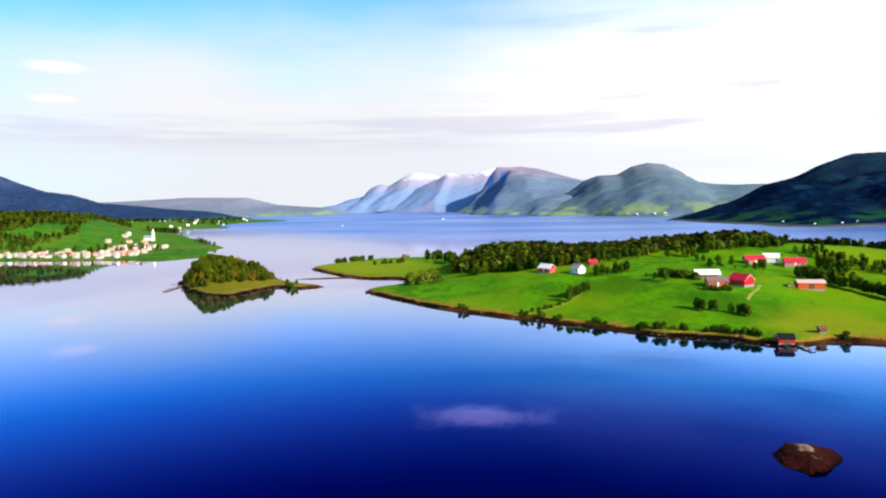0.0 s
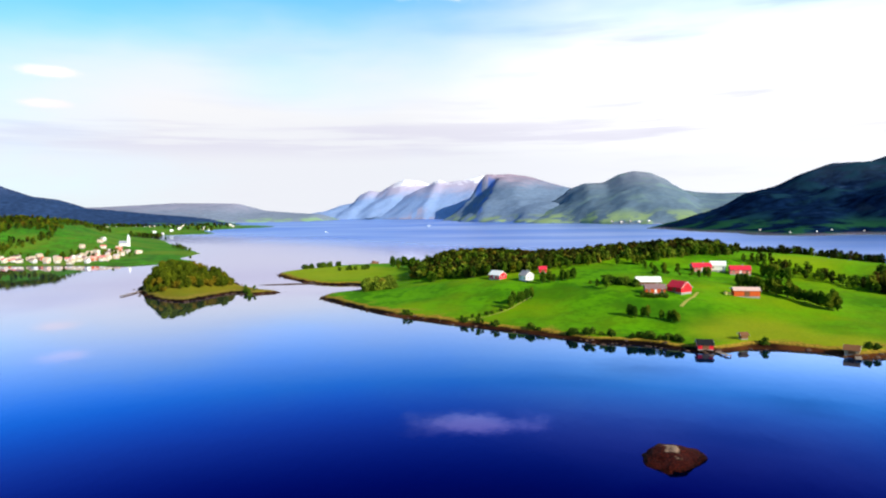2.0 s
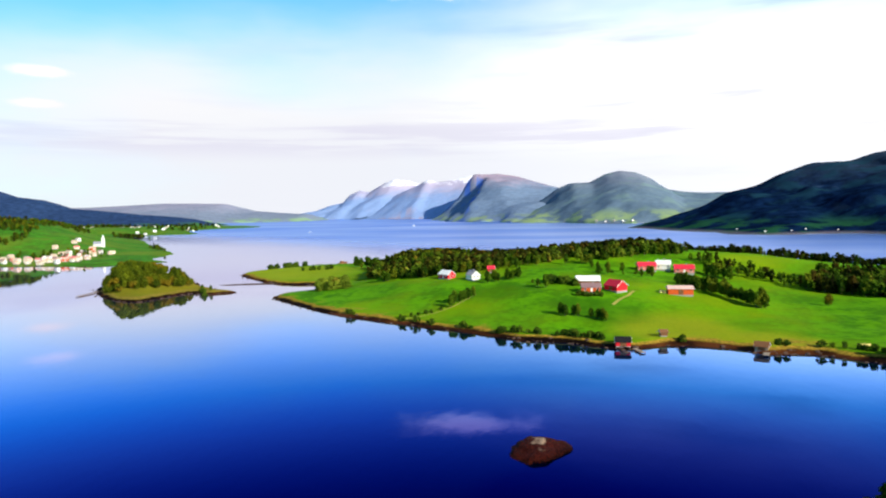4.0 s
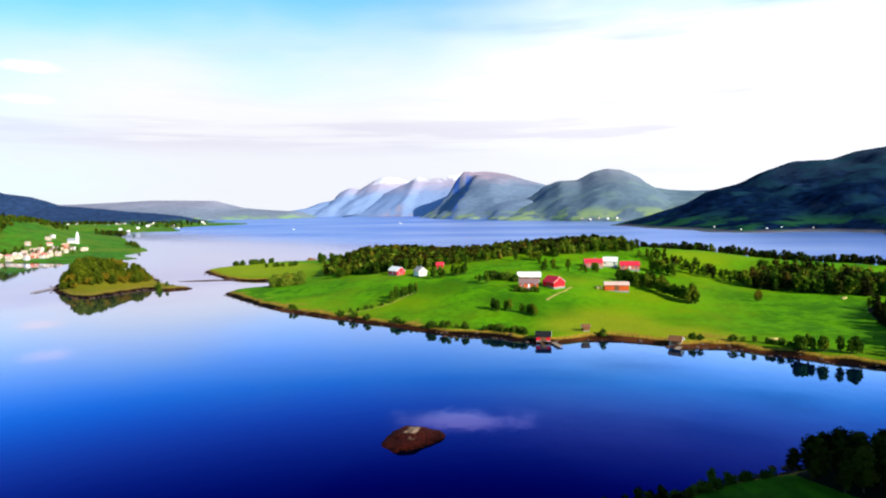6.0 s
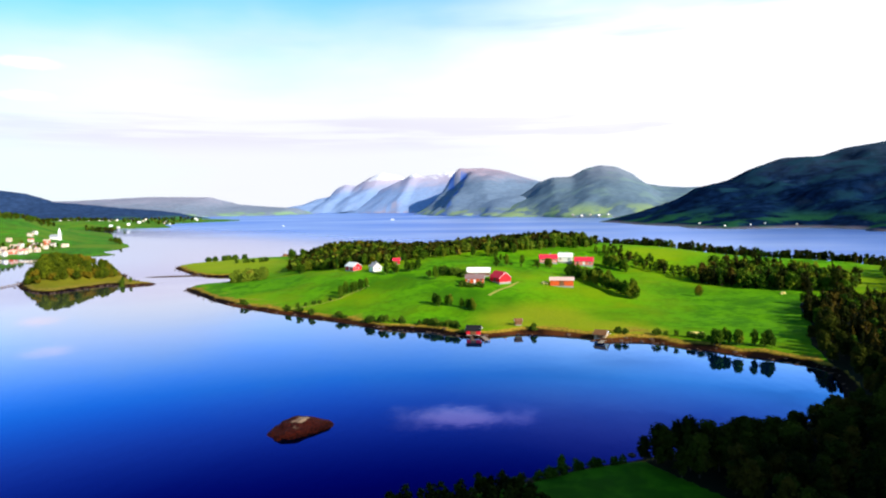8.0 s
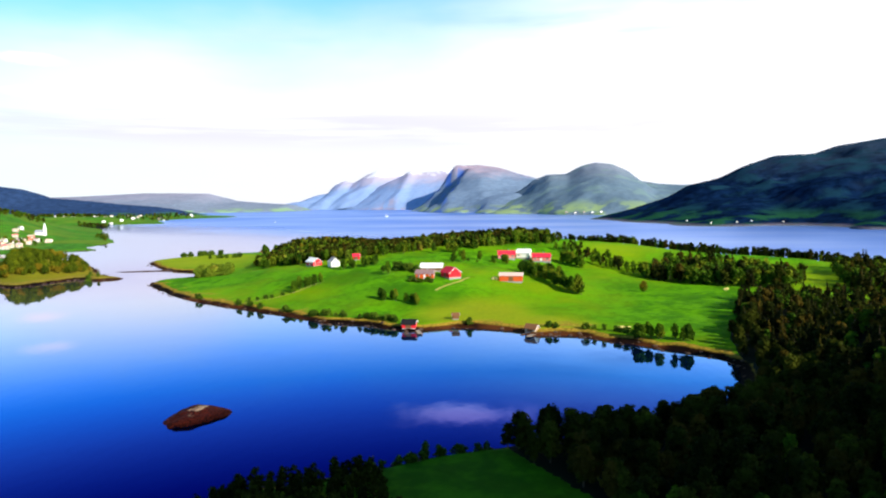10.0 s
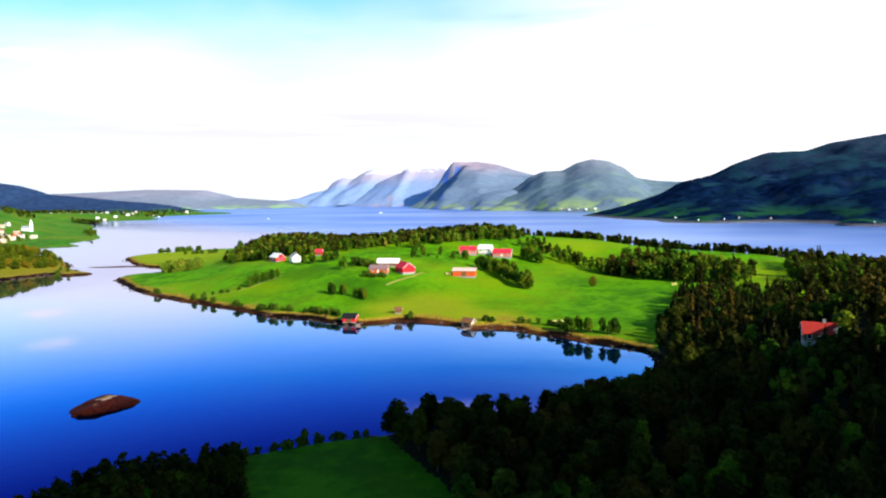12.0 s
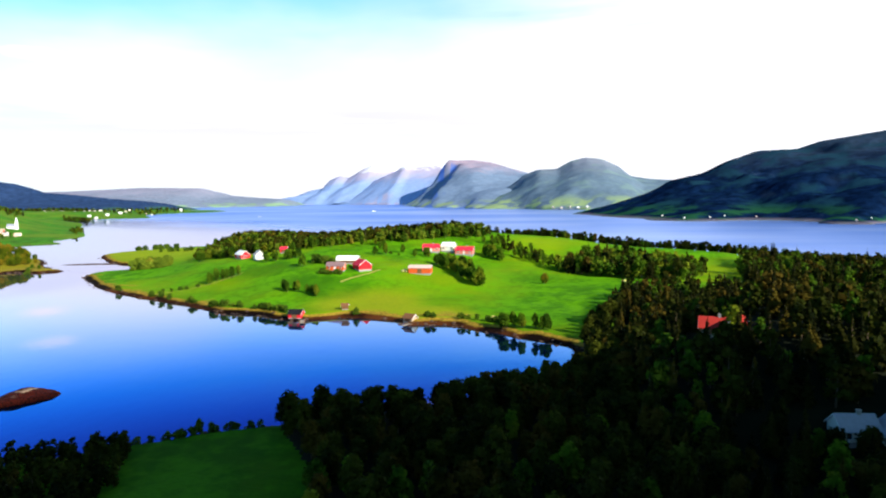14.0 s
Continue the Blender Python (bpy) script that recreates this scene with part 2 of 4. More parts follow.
SNOWY = mountain_material("hazy_snowy_rock", (0.26, 0.37, 0.62), (0.48, 0.4, 0.5), (0.2, 0.3, 0.4), snow=True, rock_low=110, rock_high=230, contrast=0.12, relief=3.0)
PLATEAU = mountain_material("hazy_plateau", (0.2, 0.24, 0.32), (0.29, 0.28, 0.36), (0.22, 0.34, 0.2), field_top=30, rock_low=40, rock_high=120, contrast=0.25, relief=5.0)
LEFT_HILL = mountain_material("hazy_forest_ridge", (0.028, 0.058, 0.14), (0.075, 0.1, 0.2), (0.05, 0.14, 0.04), field_top=22, rock_low=120, rock_high=320, contrast=0.4, relief=9.0)
BIRCH = leaf_material("birch_leaves", (0.12, 0.21, 0.008), (0.010, 0.036, 0.003), (0.13, 0.16, 0.008))
# bay wood greens: the hillside's shade is put into these near-black tones
PINE = leaf_material("shade_darkened_needles", (0.045, 0.045, 0.005), (0.0015, 0.004, 0.001), (0.06, 0.045, 0.005))
WOODS = leaf_material("shade_darkened_leaves", (0.065, 0.078, 0.006), (0.0015, 0.0045, 0.001), (0.06, 0.042, 0.005))
OLIVE = leaf_material("olive_leaves", (0.17, 0.2, 0.008), (0.022, 0.042, 0.003), (0.18, 0.13, 0.008))
BUSH = leaf_material("shrub_leaves", (0.12, 0.18, 0.012), (0.022, 0.055, 0.005))
WILLOW = leaf_material("willow_leaves", (0.24, 0.29, 0.02), (0.08, 0.13, 0.01), (0.24, 0.2, 0.02))
BARK = painted("bark", (0.09, 0.065, 0.045), 0.5, 3.0, 0.95)
RED = painted("red_barn_paint", (0.68, 0.02, 0.03), 0.3, 0.7, 0.8, 0.2)
FADED_RED = painted("faded_red_boards", (0.7, 0.2, 0.16), 0.3, 0.7, 0.8, 0.2)
ORANGE = painted("orange_red_paint", (0.65, 0.10, 0.02), 0.3, 0.7, 0.8, 0.2)
WHITE = painted("white_wall_paint", (0.8, 0.77, 0.68), 0.15, 0.7, 0.8, 0.18)
CREAM = painted("cream_wall_paint", (0.75, 0.62, 0.42), 0.2, 0.7, 0.8, 0.18)
SANDY = painted("sandy_boards", (0.42, 0.3, 0.18), 0.3, 0.8, 0.85, 0.18)
PEACH = painted("peach_wall_paint", (0.78, 0.5, 0.33), 0.2, 0.7, 0.8, 0.18)
BROWN = painted("brown_stained_boards", (0.2, 0.09, 0.04), 0.4, 0.9, 0.85, 0.2)
BLACK_ROOF = painted("black_roof_felt", (0.015, 0.015, 0.017), 0.4, 0.6, 0.9)
GREY_ROOF = painted("weathered_sheet_roof", (0.5, 0.42, 0.4), 0.3, 0.5, 0.6)
WHITE_ROOF = painted("bright_sheet_roof", (0.85, 0.83, 0.78), 0.1, 0.5, 0.5)
BROWN_ROOF = painted("dull_brown_roof", (0.25, 0.15, 0.15), 0.3, 0.8, 0.8)
PINK_ROOF = painted("faded_red_sheet_roof", (0.72, 0.22, 0.2), 0.25, 0.7, 0.75)
PALE_ROOF = painted("pale_pinkish_sheet_roof", (0.7, 0.47, 0.4), 0.25, 0.7, 0.75)
RED_ROOF = painted("red_tile_roof", (0.68, 0.03, 0.06), 0.3, 0.9, 0.75)
RUST_ROOF = painted("rust_red_tile_roof", (0.36, 0.03, 0.022), 0.35, 0.9, 0.8)
SAND_ROOF = painted("sand_coloured_roof", (0.55, 0.42, 0.3), 0.3, 0.9, 0.8)
SLATE_ROOF = painted("grey_slate_roof", (0.3, 0.31, 0.35), 0.3, 1.0, 0.6)
STONE = painted("grey_foundation_stone", (0.32, 0.3, 0.28), 0.35, 1.5, 0.9)
TRIM = painted("white_trim", (0.8, 0.79, 0.75), 0.08, 1.0, 0.6)
PLANK = painted("weathered_planks", (0.3, 0.25, 0.2), 0.4, 1.2, 0.9, 0.15)
GRAVEL = painted("gravel_track", (0.36, 0.33, 0.07), 0.35, 0.5, 0.95)
HAY = painted("hay", (0.62, 0.5, 0.16), 0.3, 2.0, 0.95)
STONES = painted("shore_stone", (0.09, 0.055, 0.038), 0.6, 0.6, 0.85)
# forest floor, its near-black colour holding the shade between the trees
SHADED_FLOOR = painted("shaded_forest_floor", (0.006, 0.009, 0.003), 0.6, 0.4, 0.95)


def glass_material():
    mat, q = material("window_glass")
    finish(q, (0.02, 0.025, 0.03, 1), 0.06, specular=0.6)
    return mat


def rock_material():
    mat, q = material("kelp_covered_rock")
    where = q.add("ShaderNodeTexCoord").outputs["Object"]
    high = q.add("ShaderNodeSeparateXYZ", {0: where}).outputs[2]
    mid, fine = q.noise(where, 0.35, 4.0), q.noise(where, 2.0, 4.0)
    weed = q.mix(q.span(fine, 0.35, 0.7), (0.010, 0.002, 0.0015), (0.075, 0.010, 0.005))
    bare = q.mix(fine, (0.2, 0.12, 0.075), (0.42, 0.3, 0.2))
    top = q.math("ADD", high, q.math("MULTIPLY", q.math("SUBTRACT", mid, 0.5), 2.2))
    finish(q, q.mix(q.span(top, 2.25, 2.6), weed, bare), 0.85, q.math("ADD", mid, fine), 0.8, 0.4, specular=0.06)
    return mat


GLASS = glass_material()
KELP_ROCK = rock_material()


# ---- mesh helpers ----
def part(name, bm, mat, parent=None, label="", smooth=False):
    """Link a bmesh as one mesh object, under a thing if one is given."""
    me = bpy.data.meshes.new(name)
    bm.to_mesh(me)
    bm.free()
    me.materials.append(mat)
    if smooth:
        me.shade_smooth()
    ob = new(name, me)
    if parent is not None:
        ob.parent = parent
    if label:
        tagged(ob, label)
    return ob


def thing(name, label, category, m, group="", kind=""):
    ob = new(name)
    ob.empty_display_size = 0.5
    ob.matrix_world = m
    return tagged(ob, label, category, group, kind)


def box(bm, x0, x1, y0, y1, z0, z1):
    v = [bm.verts.new(p) for p in ((x0, y0, z0), (x1, y0, z0), (x1, y1, z0), (x0, y1, z0), (x0, y0, z1), (x1, y0, z1), (x1, y1, z1), (x0, y1, z1))]
    for f in ((3, 2, 1, 0), (4, 5, 6, 7), (0, 1, 5, 4), (1, 2, 6, 5), (2, 3, 7, 6), (3, 0, 4, 7)):
        bm.faces.new([v[i] for i in f])
    return v


def boxed(*sizes):
    bm = bmesh.new()
    for s in sizes:
        box(bm, *s)
    return bm


def prism(outline, a, b, axis="x"):
    """A closed outline in the (y, z) plane, drawn out along x from a to b."""
    bm = bmesh.new()
    ends = [[bm.verts.new((s, y, z)) for y, z in outline] for s in (a, b)]
    bm.faces.new(ends[0][::-1])
    bm.faces.new(ends[1])
    k = len(outline)
    for i in range(k):
        bm.faces.new((ends[0][i], ends[0][(i + 1) % k], ends[1][(i + 1) % k], ends[1][i]))
    bmesh.ops.recalc_face_normals(bm, faces=bm.faces)
    return bm


def sheet(name, xs, ys, heights, mat, floor=-2.5):
    """A ground mesh over a grid of places; cells wholly under the floor level are left out."""
    nx, ny = len(xs), len(ys)
    gx, gy = np.meshgrid(xs, ys)
    verts = np.stack([gx.ravel(), gy.ravel(), heights.ravel()], 1)
    i = (np.arange(ny - 1)[:, None] * nx + np.arange(nx - 1)[None, :]).ravel()
    quads = np.stack([i, i + 1, i + nx + 1, i + nx], 1)
    quads = quads[(heights.ravel()[quads] > floor).any(1)]
    used, back = np.unique(quads, return_inverse=True)
    me = bpy.data.meshes.new(name)
    me.from_pydata(verts[used].tolist(), [], back.reshape(-1, 4).tolist())
    me.materials.append(mat)
    me.shade_smooth()
    return new(name, me)


def fbm(x, y, size, seed=0, octaves=4):
    """Smooth value noise on arrays, about -1 to 1."""
    total, gain, norm = 0.0, 1.0, 0.0
    for k in range(octaves):
        u, v = x / size * 2 ** k + 17.3 * seed + 5 * k, y / size * 2 ** k - 9.1 * seed + 3 * k
        iu, iv = np.floor(u), np.floor(v)
        fu, fv = u - iu, v - iv
        fu, fv = fu * fu * (3 - 2 * fu), fv * fv * (3 - 2 * fv)

        def corner(a, b):
            s = np.sin(a * 127.1 + b * 311.7 + seed * 74.7) * 43758.5453
            return (s - np.floor(s)) * 2 - 1
        total = total + gain * ((corner(iu, iv) * (1 - fu) + corner(iu + 1, iv) * fu) * (1 - fv)
                                + (corner(iu, iv + 1) * (1 - fu) + corner(iu + 1, iv + 1) * fu) * fv)
        norm += gain
        gain *= 0.5
    return total / norm


def rounded(points, steps=5, wobble=0.0, seed=1):
    """A closed smooth line through the points."""
    p = np.array(points, float)
    out = []
    for i in range(len(p)):
        a, b, c, d = p[i - 1], p[i], p[(i + 1) % len(p)], p[(i + 2) % len(p)]
        for t in np.arange(steps) / steps:
            out.append(0.5 * (2 * b + (c - a) * t + (2 * a - 5 * b + 4 * c - d) * t ** 2 + (3 * b - a - 3 * c + d) * t ** 3))
    out = np.array(out)
    if wobble:
        out[:, 0] += wobble * fbm(out[:, 0], out[:, 1], 14, seed)
        out[:, 1] += wobble * fbm(out[:, 0], out[:, 1], 14, seed + 5)
    return out


def shore_distance(line, x, y):
    """Metres to a closed line, counted positive inside it."""
    x, y = np.asarray(x, float), np.asarray(y, float)
    shape = x.shape
    px, py = x.ravel(), y.ravel()
    best, inside = np.full(px.shape, 1e12), np.zeros(px.shape, bool)
    for a, b in zip(line, np.roll(line, -1, 0)):
        d = b - a
        t = np.clip(((px - a[0]) * d[0] + (py - a[1]) * d[1]) / max(d @ d, 1e-9), 0, 1)
        best = np.minimum(best, (px - a[0] - t * d[0]) ** 2 + (py - a[1] - t * d[1]) ** 2)
        if a[1] != b[1]:
            inside ^= ((a[1] > py) != (b[1] > py)) & (px < d[0] * (py - a[1]) / d[1] + a[0])
    return np.where(inside, np.sqrt(best), -np.sqrt(best)).reshape(shape)


def smooth(v, a, b):
    t = np.clip((v - a) / (b - a), 0, 1)
    return t * t * (3 - 2 * t)


def mound(x, y, cx, cy, s, amount, sy=0):
    return amount * np.exp(-((x - cx) ** 2 / s ** 2 + (y - cy) ** 2 / (sy or s) ** 2) / 2)


def axis_steps(a, b, step, before=0.0, after=0.0, growth=1.25):
    """Places from a to b, then wider and wider out to before and after."""
    out = list(np.arange(a, b + 0.01, step))
    for limit, sign in ((before, -1), (after, 1)):
        s, extra = step, []
        at = a if sign < 0 else out[-1]
        while limit and (at - limit) * sign < 0:
            s *= growth
            at += sign * s
            extra.append(at)
        out = extra[::-1] + out if sign < 0 else out + extra
    return np.array(out)


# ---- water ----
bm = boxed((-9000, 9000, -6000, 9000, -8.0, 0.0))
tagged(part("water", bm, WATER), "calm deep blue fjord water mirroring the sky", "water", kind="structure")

# ---- the peninsula with the wooded bay ----
MAIN_SHORE = rounded([
    (20, -700), (58, -60), (66, 60), (77, 104), (88, 112), (100, 120), (108, 127), (118, 132), (134, 140), (154, 153),
    (174, 168), (185, 184), (193, 206), (190, 221), (180, 229), (168, 236), (153, 245), (144, 251), (134, 251),
    (127, 250), (121, 257), (105, 261), (94, 261), (86, 257), (76, 252), (68, 257), (57, 262), (44, 264), (31, 267),
    (16, 277), (-17, 295), (-55, 315), (-80, 332), (-102, 353), (-130, 381), (-134, 400), (-121, 417), (-122, 440),
    (-133, 457)], 1)
MAIN_BACK = [(-151, 457), (-172, 464), (-200, 490), (-233, 532), (-215, 580), (-180, 622), (-90, 640), (0, 630), (80, 612), (160, 582),
             (240, 540), (320, 492), (420, 462), (560, 440), (900, 330), (1700, 60), (1700, -700)]
MAIN_LINE = rounded([tuple(p) for p in MAIN_SHORE] + MAIN_BACK, 5, 1.6, 3)


def main_height(x, y):
    x, y = np.asarray(x, float), np.asarray(y, float)
    d = shore_distance(MAIN_LINE, x, y)
    inner = smooth(d, 4, 70)
    h = np.where(d < 0, np.maximum(d * 0.35, -4.0), 2.0 * smooth(d, -0.5, 6) + 0.03 * np.clip(d, 0, 110))
    h = h + inner * (mound(x, y, 25, 385, 70, 7.5, 50) + mound(x, y, 90, 470, 75, 16, 45) + mound(x, y, 70, 350, 40, 4.5)
                     + mound(x, y, 124, 408, 30, -1.6) + mound(x, y, 45, 300, 24, 2.5) + mound(x, y, 234, 180, 36, 20) + mound(x, y, 240, 122, 20, -5) + mound(x, y, 330, 340, 90, 3) + mound(x, y, 180, 492, 55, 8, 35) + mound(x, y, -52, 478, 32, 12, 25) + mound(x, y, 285, 448, 60, 8, 32))
    # unseen steep hillside, added out of view to cast shade on the bay head
    along, across = (x - 185) * 0.84 - (y - 110) * 0.54, (x - 185) * 0.54 + (y - 110) * 0.84
    h = h + 183 * smooth(along, 92, 240) * smooth(-across, -82, -48) * smooth(across, -420, -200)
    h = h + inner * 2.0 * fbm(x, y, 48, 2) + 0.35 * smooth(d, 2, 20) * fbm(x, y, 11, 4)
    return h


xs = axis_steps(-262, 420, 2.6, -300, 1750)
ys = axis_steps(70, 660, 2.6, -720, 700)
gx, gy = np.meshgrid(xs, ys)
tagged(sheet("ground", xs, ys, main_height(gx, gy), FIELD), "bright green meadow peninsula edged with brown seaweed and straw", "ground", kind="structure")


def ground_at(x, y):
    return float(main_height(np.array([x]), np.array([y]))[0])


# ---- the islet in the narrows ----
ISLE_LINE = rounded([(-302, 440), (-285, 412), (-260, 384), (-238, 368), (-221, 361), (-212, 368), (-210, 386), (-207, 400), (-197, 402), (-189, 392),
                     (-183, 402), (-172, 412), (-192, 422), (-215, 440), (-242, 470), (-268, 492), (-292, 480)], 5, 1.5, 8)


def isle_height(x, y):
    d = shore_distance(ISLE_LINE, np.asarray(x, float), np.asarray(y, float))
    return np.where(d < 0, np.maximum(d * 0.35, -4.0), 1.2 * smooth(d, 0, 4) + 0.09 * np.clip(d, 0, 40)) + smooth(d, 3, 16) * (mound(x, y, -264, 428, 17, 8.5, 26) + mound(x, y, -236, 452, 13, 5)) + 0.3 * smooth(d, 1, 8) * fbm(x, y, 9, 6)


xs, ys = np.arange(-315, -165, 2.2), np.arange(318, 505, 2.2)
gx, gy = np.meshgrid(xs, ys)
tagged(sheet("islet_ground", xs, ys, isle_height(gx, gy), ISLE), "low rocky islet with yellow grass shores", "islet", kind="structure")

SPIT_LINE = rounded([(-212, 452), (-200, 452), (-184, 457), (-168, 461), (-168, 468), (-184, 464), (-200, 458)], 4, 0.8, 12)
xs, ys = np.arange(-220, -160, 1.2), np.arange(444, 476, 1.2)
gx, gy = np.meshgrid(xs, ys)
tagged(sheet("spit", xs, ys, np.clip(shore_distance(SPIT_LINE, gx, gy) * 0.25, -3, 0.6) + 0.15 * fbm(gx, gy, 7, 3), STONES), "low brown gravel spit in the narrows", "spit", kind="structure")

# ---- the village shore across the narrows ----
VILLAGE_LINE = rounded([(-401, 672), (-424, 655), (-438, 620), (-468, 612), (-508, 618), (-545, 620), (-577, 615), (-616, 615), (-656, 614), (-720, 590),
                        (-900, 520), (-1400, 380), (-2600, 300), (-3600, 900), (-3600, 2600), (-1800, 2640), (-1260, 2500), (-1080, 2260), (-1150, 2050),
                        (-1120, 1860), (-930, 1600), (-1000, 1545), (-1130, 1480), (-1060, 1430), (-940, 1330), (-843, 1240), (-705, 1072),
                        (-580, 925), (-482, 806), (-455, 722)], 4, 6.0, 5)


def village_height(x, y):
    x, y = np.asarray(x, float), np.asarray(y, float)
    d = shore_distance(VILLAGE_LINE, x, y)
    h = np.where(d < 0, np.maximum(d * 0.2, -5.0), 1.5 * smooth(d, 0, 10) + 0.035 * np.clip(d, 0, 120))
    inner = smooth(d, 10, 160)
    return h + inner * (mound(x, y, -990, 960, 190, 44, 170) + mound(x, y, -650, 840, 95, 9) + mound(x, y, -820, 780, 90, 20) + mound(x, y, -1500, 1500, 320, 18) + 3 * fbm(x, y, 120, 7))


xs, ys = axis_steps(-1400, -390, 8, -3700, 0), axis_steps(440, 2000, 9, 200, 2700)
gx, gy = np.meshgrid(xs, ys)
tagged(sheet("village_ground", xs, ys, village_height(gx, gy), FAR_FIELD), "green sloping farmland behind a fishing village shore", "ground", kind="structure")


def village_at(x, y):
    return float(village_height(np.array([x]), np.array([y]))[0])


# ---- hills and mountains round the fjord ----
def ridge_height(x, y, ridge, power, rough, seed, size, scarps=()):
    """Height of a mountain whose crest runs along x through the given (x, y, height, reach)."""
    r = np.array(ridge, float)
    spur = fbm(x, y, size * 1.4, seed + 3)
    at = np.interp(x, r[:, 0], r[:, 1])
    off = np.abs(y - at)
    wx = x + 0.16 * off * spur
    reach = np.interp(wx, r[:, 0], r[:, 3]) * (1 + 0.12 * spur)
    fine = np.linspace(r[0, 0], r[-1, 0], 600)
    line = np.interp(fine, r[:, 0], r[:, 2])
    line = np.convolve(np.pad(line, 4, mode="edge"), np.ones(9) / 9, "valid")
    crest = np.interp(wx, fine, line)
    profile = np.clip(1 - off / reach, 0, 1) ** power
    for sx, half, top, foot, keep in scarps:
        # a cliff that faces the fjord: the crest runs out level, then falls to a share of its height
        face = np.where(off < foot, 1 - (1 - keep) * smooth(off, top, foot), keep * np.clip(1 - (off - foot) / (reach - foot), 0, 1))
        share = np.exp(-((x - sx) / half) ** 4) * (y < at)
        profile = profile * (1 - share) + face * share
    best = (crest + 6) * profile - 6
    ends = np.maximum(r[0, 0] - wx, wx - r[-1, 0])
    best = np.where(ends > 0, best * np.clip(1 - ends / (crest * 1.2 + 40), 0, 1) - 6.0 * np.clip(ends / 30, 0, 1), best)
    best = np.where(off > reach, -30.0, best)
    gully = 1 - 2 * np.abs(fbm(x, y, size, seed, 5))
    hold = np.clip(best / 50, 0, 1) * np.clip(off / (0.12 * reach) + 0.15, 0, 1)
    return best + hold * rough * (fbm(x, y, size * 0.7, seed + 1, 4) + 0.9 * gully - 0.7)


HEIGHTS = {}


def mountain(name, label, ridge, step, mat, power=1.0, rough=12.0, seed=1, size=160.0, category="mountain", scarps=()):
    r = np.array(ridge, float)
    w = r[:, 3].max()
    xs = np.arange(r[:, 0].min() - w, r[:, 0].max() + w, step)
    ys = np.arange(r[:, 1].min() - w, r[:, 1].max() + min(w, 500), step)
    gx, gy = np.meshgrid(xs, ys)
    HEIGHTS[name] = lambda px, py: float(ridge_height(np.array([float(px)]), np.array([float(py)]), ridge, power, rough, seed, size, scarps)[0])
    return tagged(sheet(name, xs, ys, ridge_height(gx, gy, ridge, power, rough, seed, size, scarps), mat, -6.5), label, category, kind="structure")


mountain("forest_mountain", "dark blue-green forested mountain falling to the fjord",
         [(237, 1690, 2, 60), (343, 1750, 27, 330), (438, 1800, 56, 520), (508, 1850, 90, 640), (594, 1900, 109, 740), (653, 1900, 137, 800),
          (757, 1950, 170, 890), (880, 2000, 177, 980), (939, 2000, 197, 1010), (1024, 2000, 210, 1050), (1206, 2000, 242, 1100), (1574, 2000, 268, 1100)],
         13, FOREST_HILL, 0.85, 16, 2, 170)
mountain("heather_mountain", "rounded grey-green mountain with cliff painted shadow-blue",
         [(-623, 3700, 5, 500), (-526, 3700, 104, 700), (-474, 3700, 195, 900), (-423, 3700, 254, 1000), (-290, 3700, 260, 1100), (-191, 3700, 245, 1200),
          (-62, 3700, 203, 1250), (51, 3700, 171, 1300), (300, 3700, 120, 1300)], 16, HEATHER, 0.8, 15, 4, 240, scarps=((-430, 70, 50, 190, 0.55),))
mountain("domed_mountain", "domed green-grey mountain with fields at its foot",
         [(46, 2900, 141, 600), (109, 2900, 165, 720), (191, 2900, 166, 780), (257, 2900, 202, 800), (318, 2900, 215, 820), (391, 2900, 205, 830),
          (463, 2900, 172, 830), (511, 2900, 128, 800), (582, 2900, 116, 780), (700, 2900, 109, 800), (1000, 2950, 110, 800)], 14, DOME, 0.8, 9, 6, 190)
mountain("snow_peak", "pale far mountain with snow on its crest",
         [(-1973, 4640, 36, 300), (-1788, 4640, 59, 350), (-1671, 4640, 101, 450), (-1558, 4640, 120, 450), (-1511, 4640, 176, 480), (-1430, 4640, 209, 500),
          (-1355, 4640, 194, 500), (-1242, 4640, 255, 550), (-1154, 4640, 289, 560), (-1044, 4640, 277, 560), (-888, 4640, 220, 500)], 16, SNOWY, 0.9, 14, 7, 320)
mountain("snow_peak", "haze-blue shadowed far mountain with snowy summit",
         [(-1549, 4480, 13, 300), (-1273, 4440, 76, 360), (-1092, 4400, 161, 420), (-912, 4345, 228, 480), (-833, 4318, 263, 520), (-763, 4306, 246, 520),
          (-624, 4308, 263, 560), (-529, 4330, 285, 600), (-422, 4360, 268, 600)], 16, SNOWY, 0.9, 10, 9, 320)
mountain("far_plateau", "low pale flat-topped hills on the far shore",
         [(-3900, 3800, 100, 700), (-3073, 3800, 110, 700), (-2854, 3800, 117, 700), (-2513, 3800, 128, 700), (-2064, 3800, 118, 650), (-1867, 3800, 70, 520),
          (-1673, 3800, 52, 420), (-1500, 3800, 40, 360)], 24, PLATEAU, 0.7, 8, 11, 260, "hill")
mountain("forest_ridge", "forested ridge behind the village in dark haze blue",
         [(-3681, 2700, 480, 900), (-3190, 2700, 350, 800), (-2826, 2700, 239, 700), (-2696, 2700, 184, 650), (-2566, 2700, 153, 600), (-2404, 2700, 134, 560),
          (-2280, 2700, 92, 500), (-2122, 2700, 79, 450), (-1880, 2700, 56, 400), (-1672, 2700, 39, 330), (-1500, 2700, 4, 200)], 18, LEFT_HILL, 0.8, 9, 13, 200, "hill")


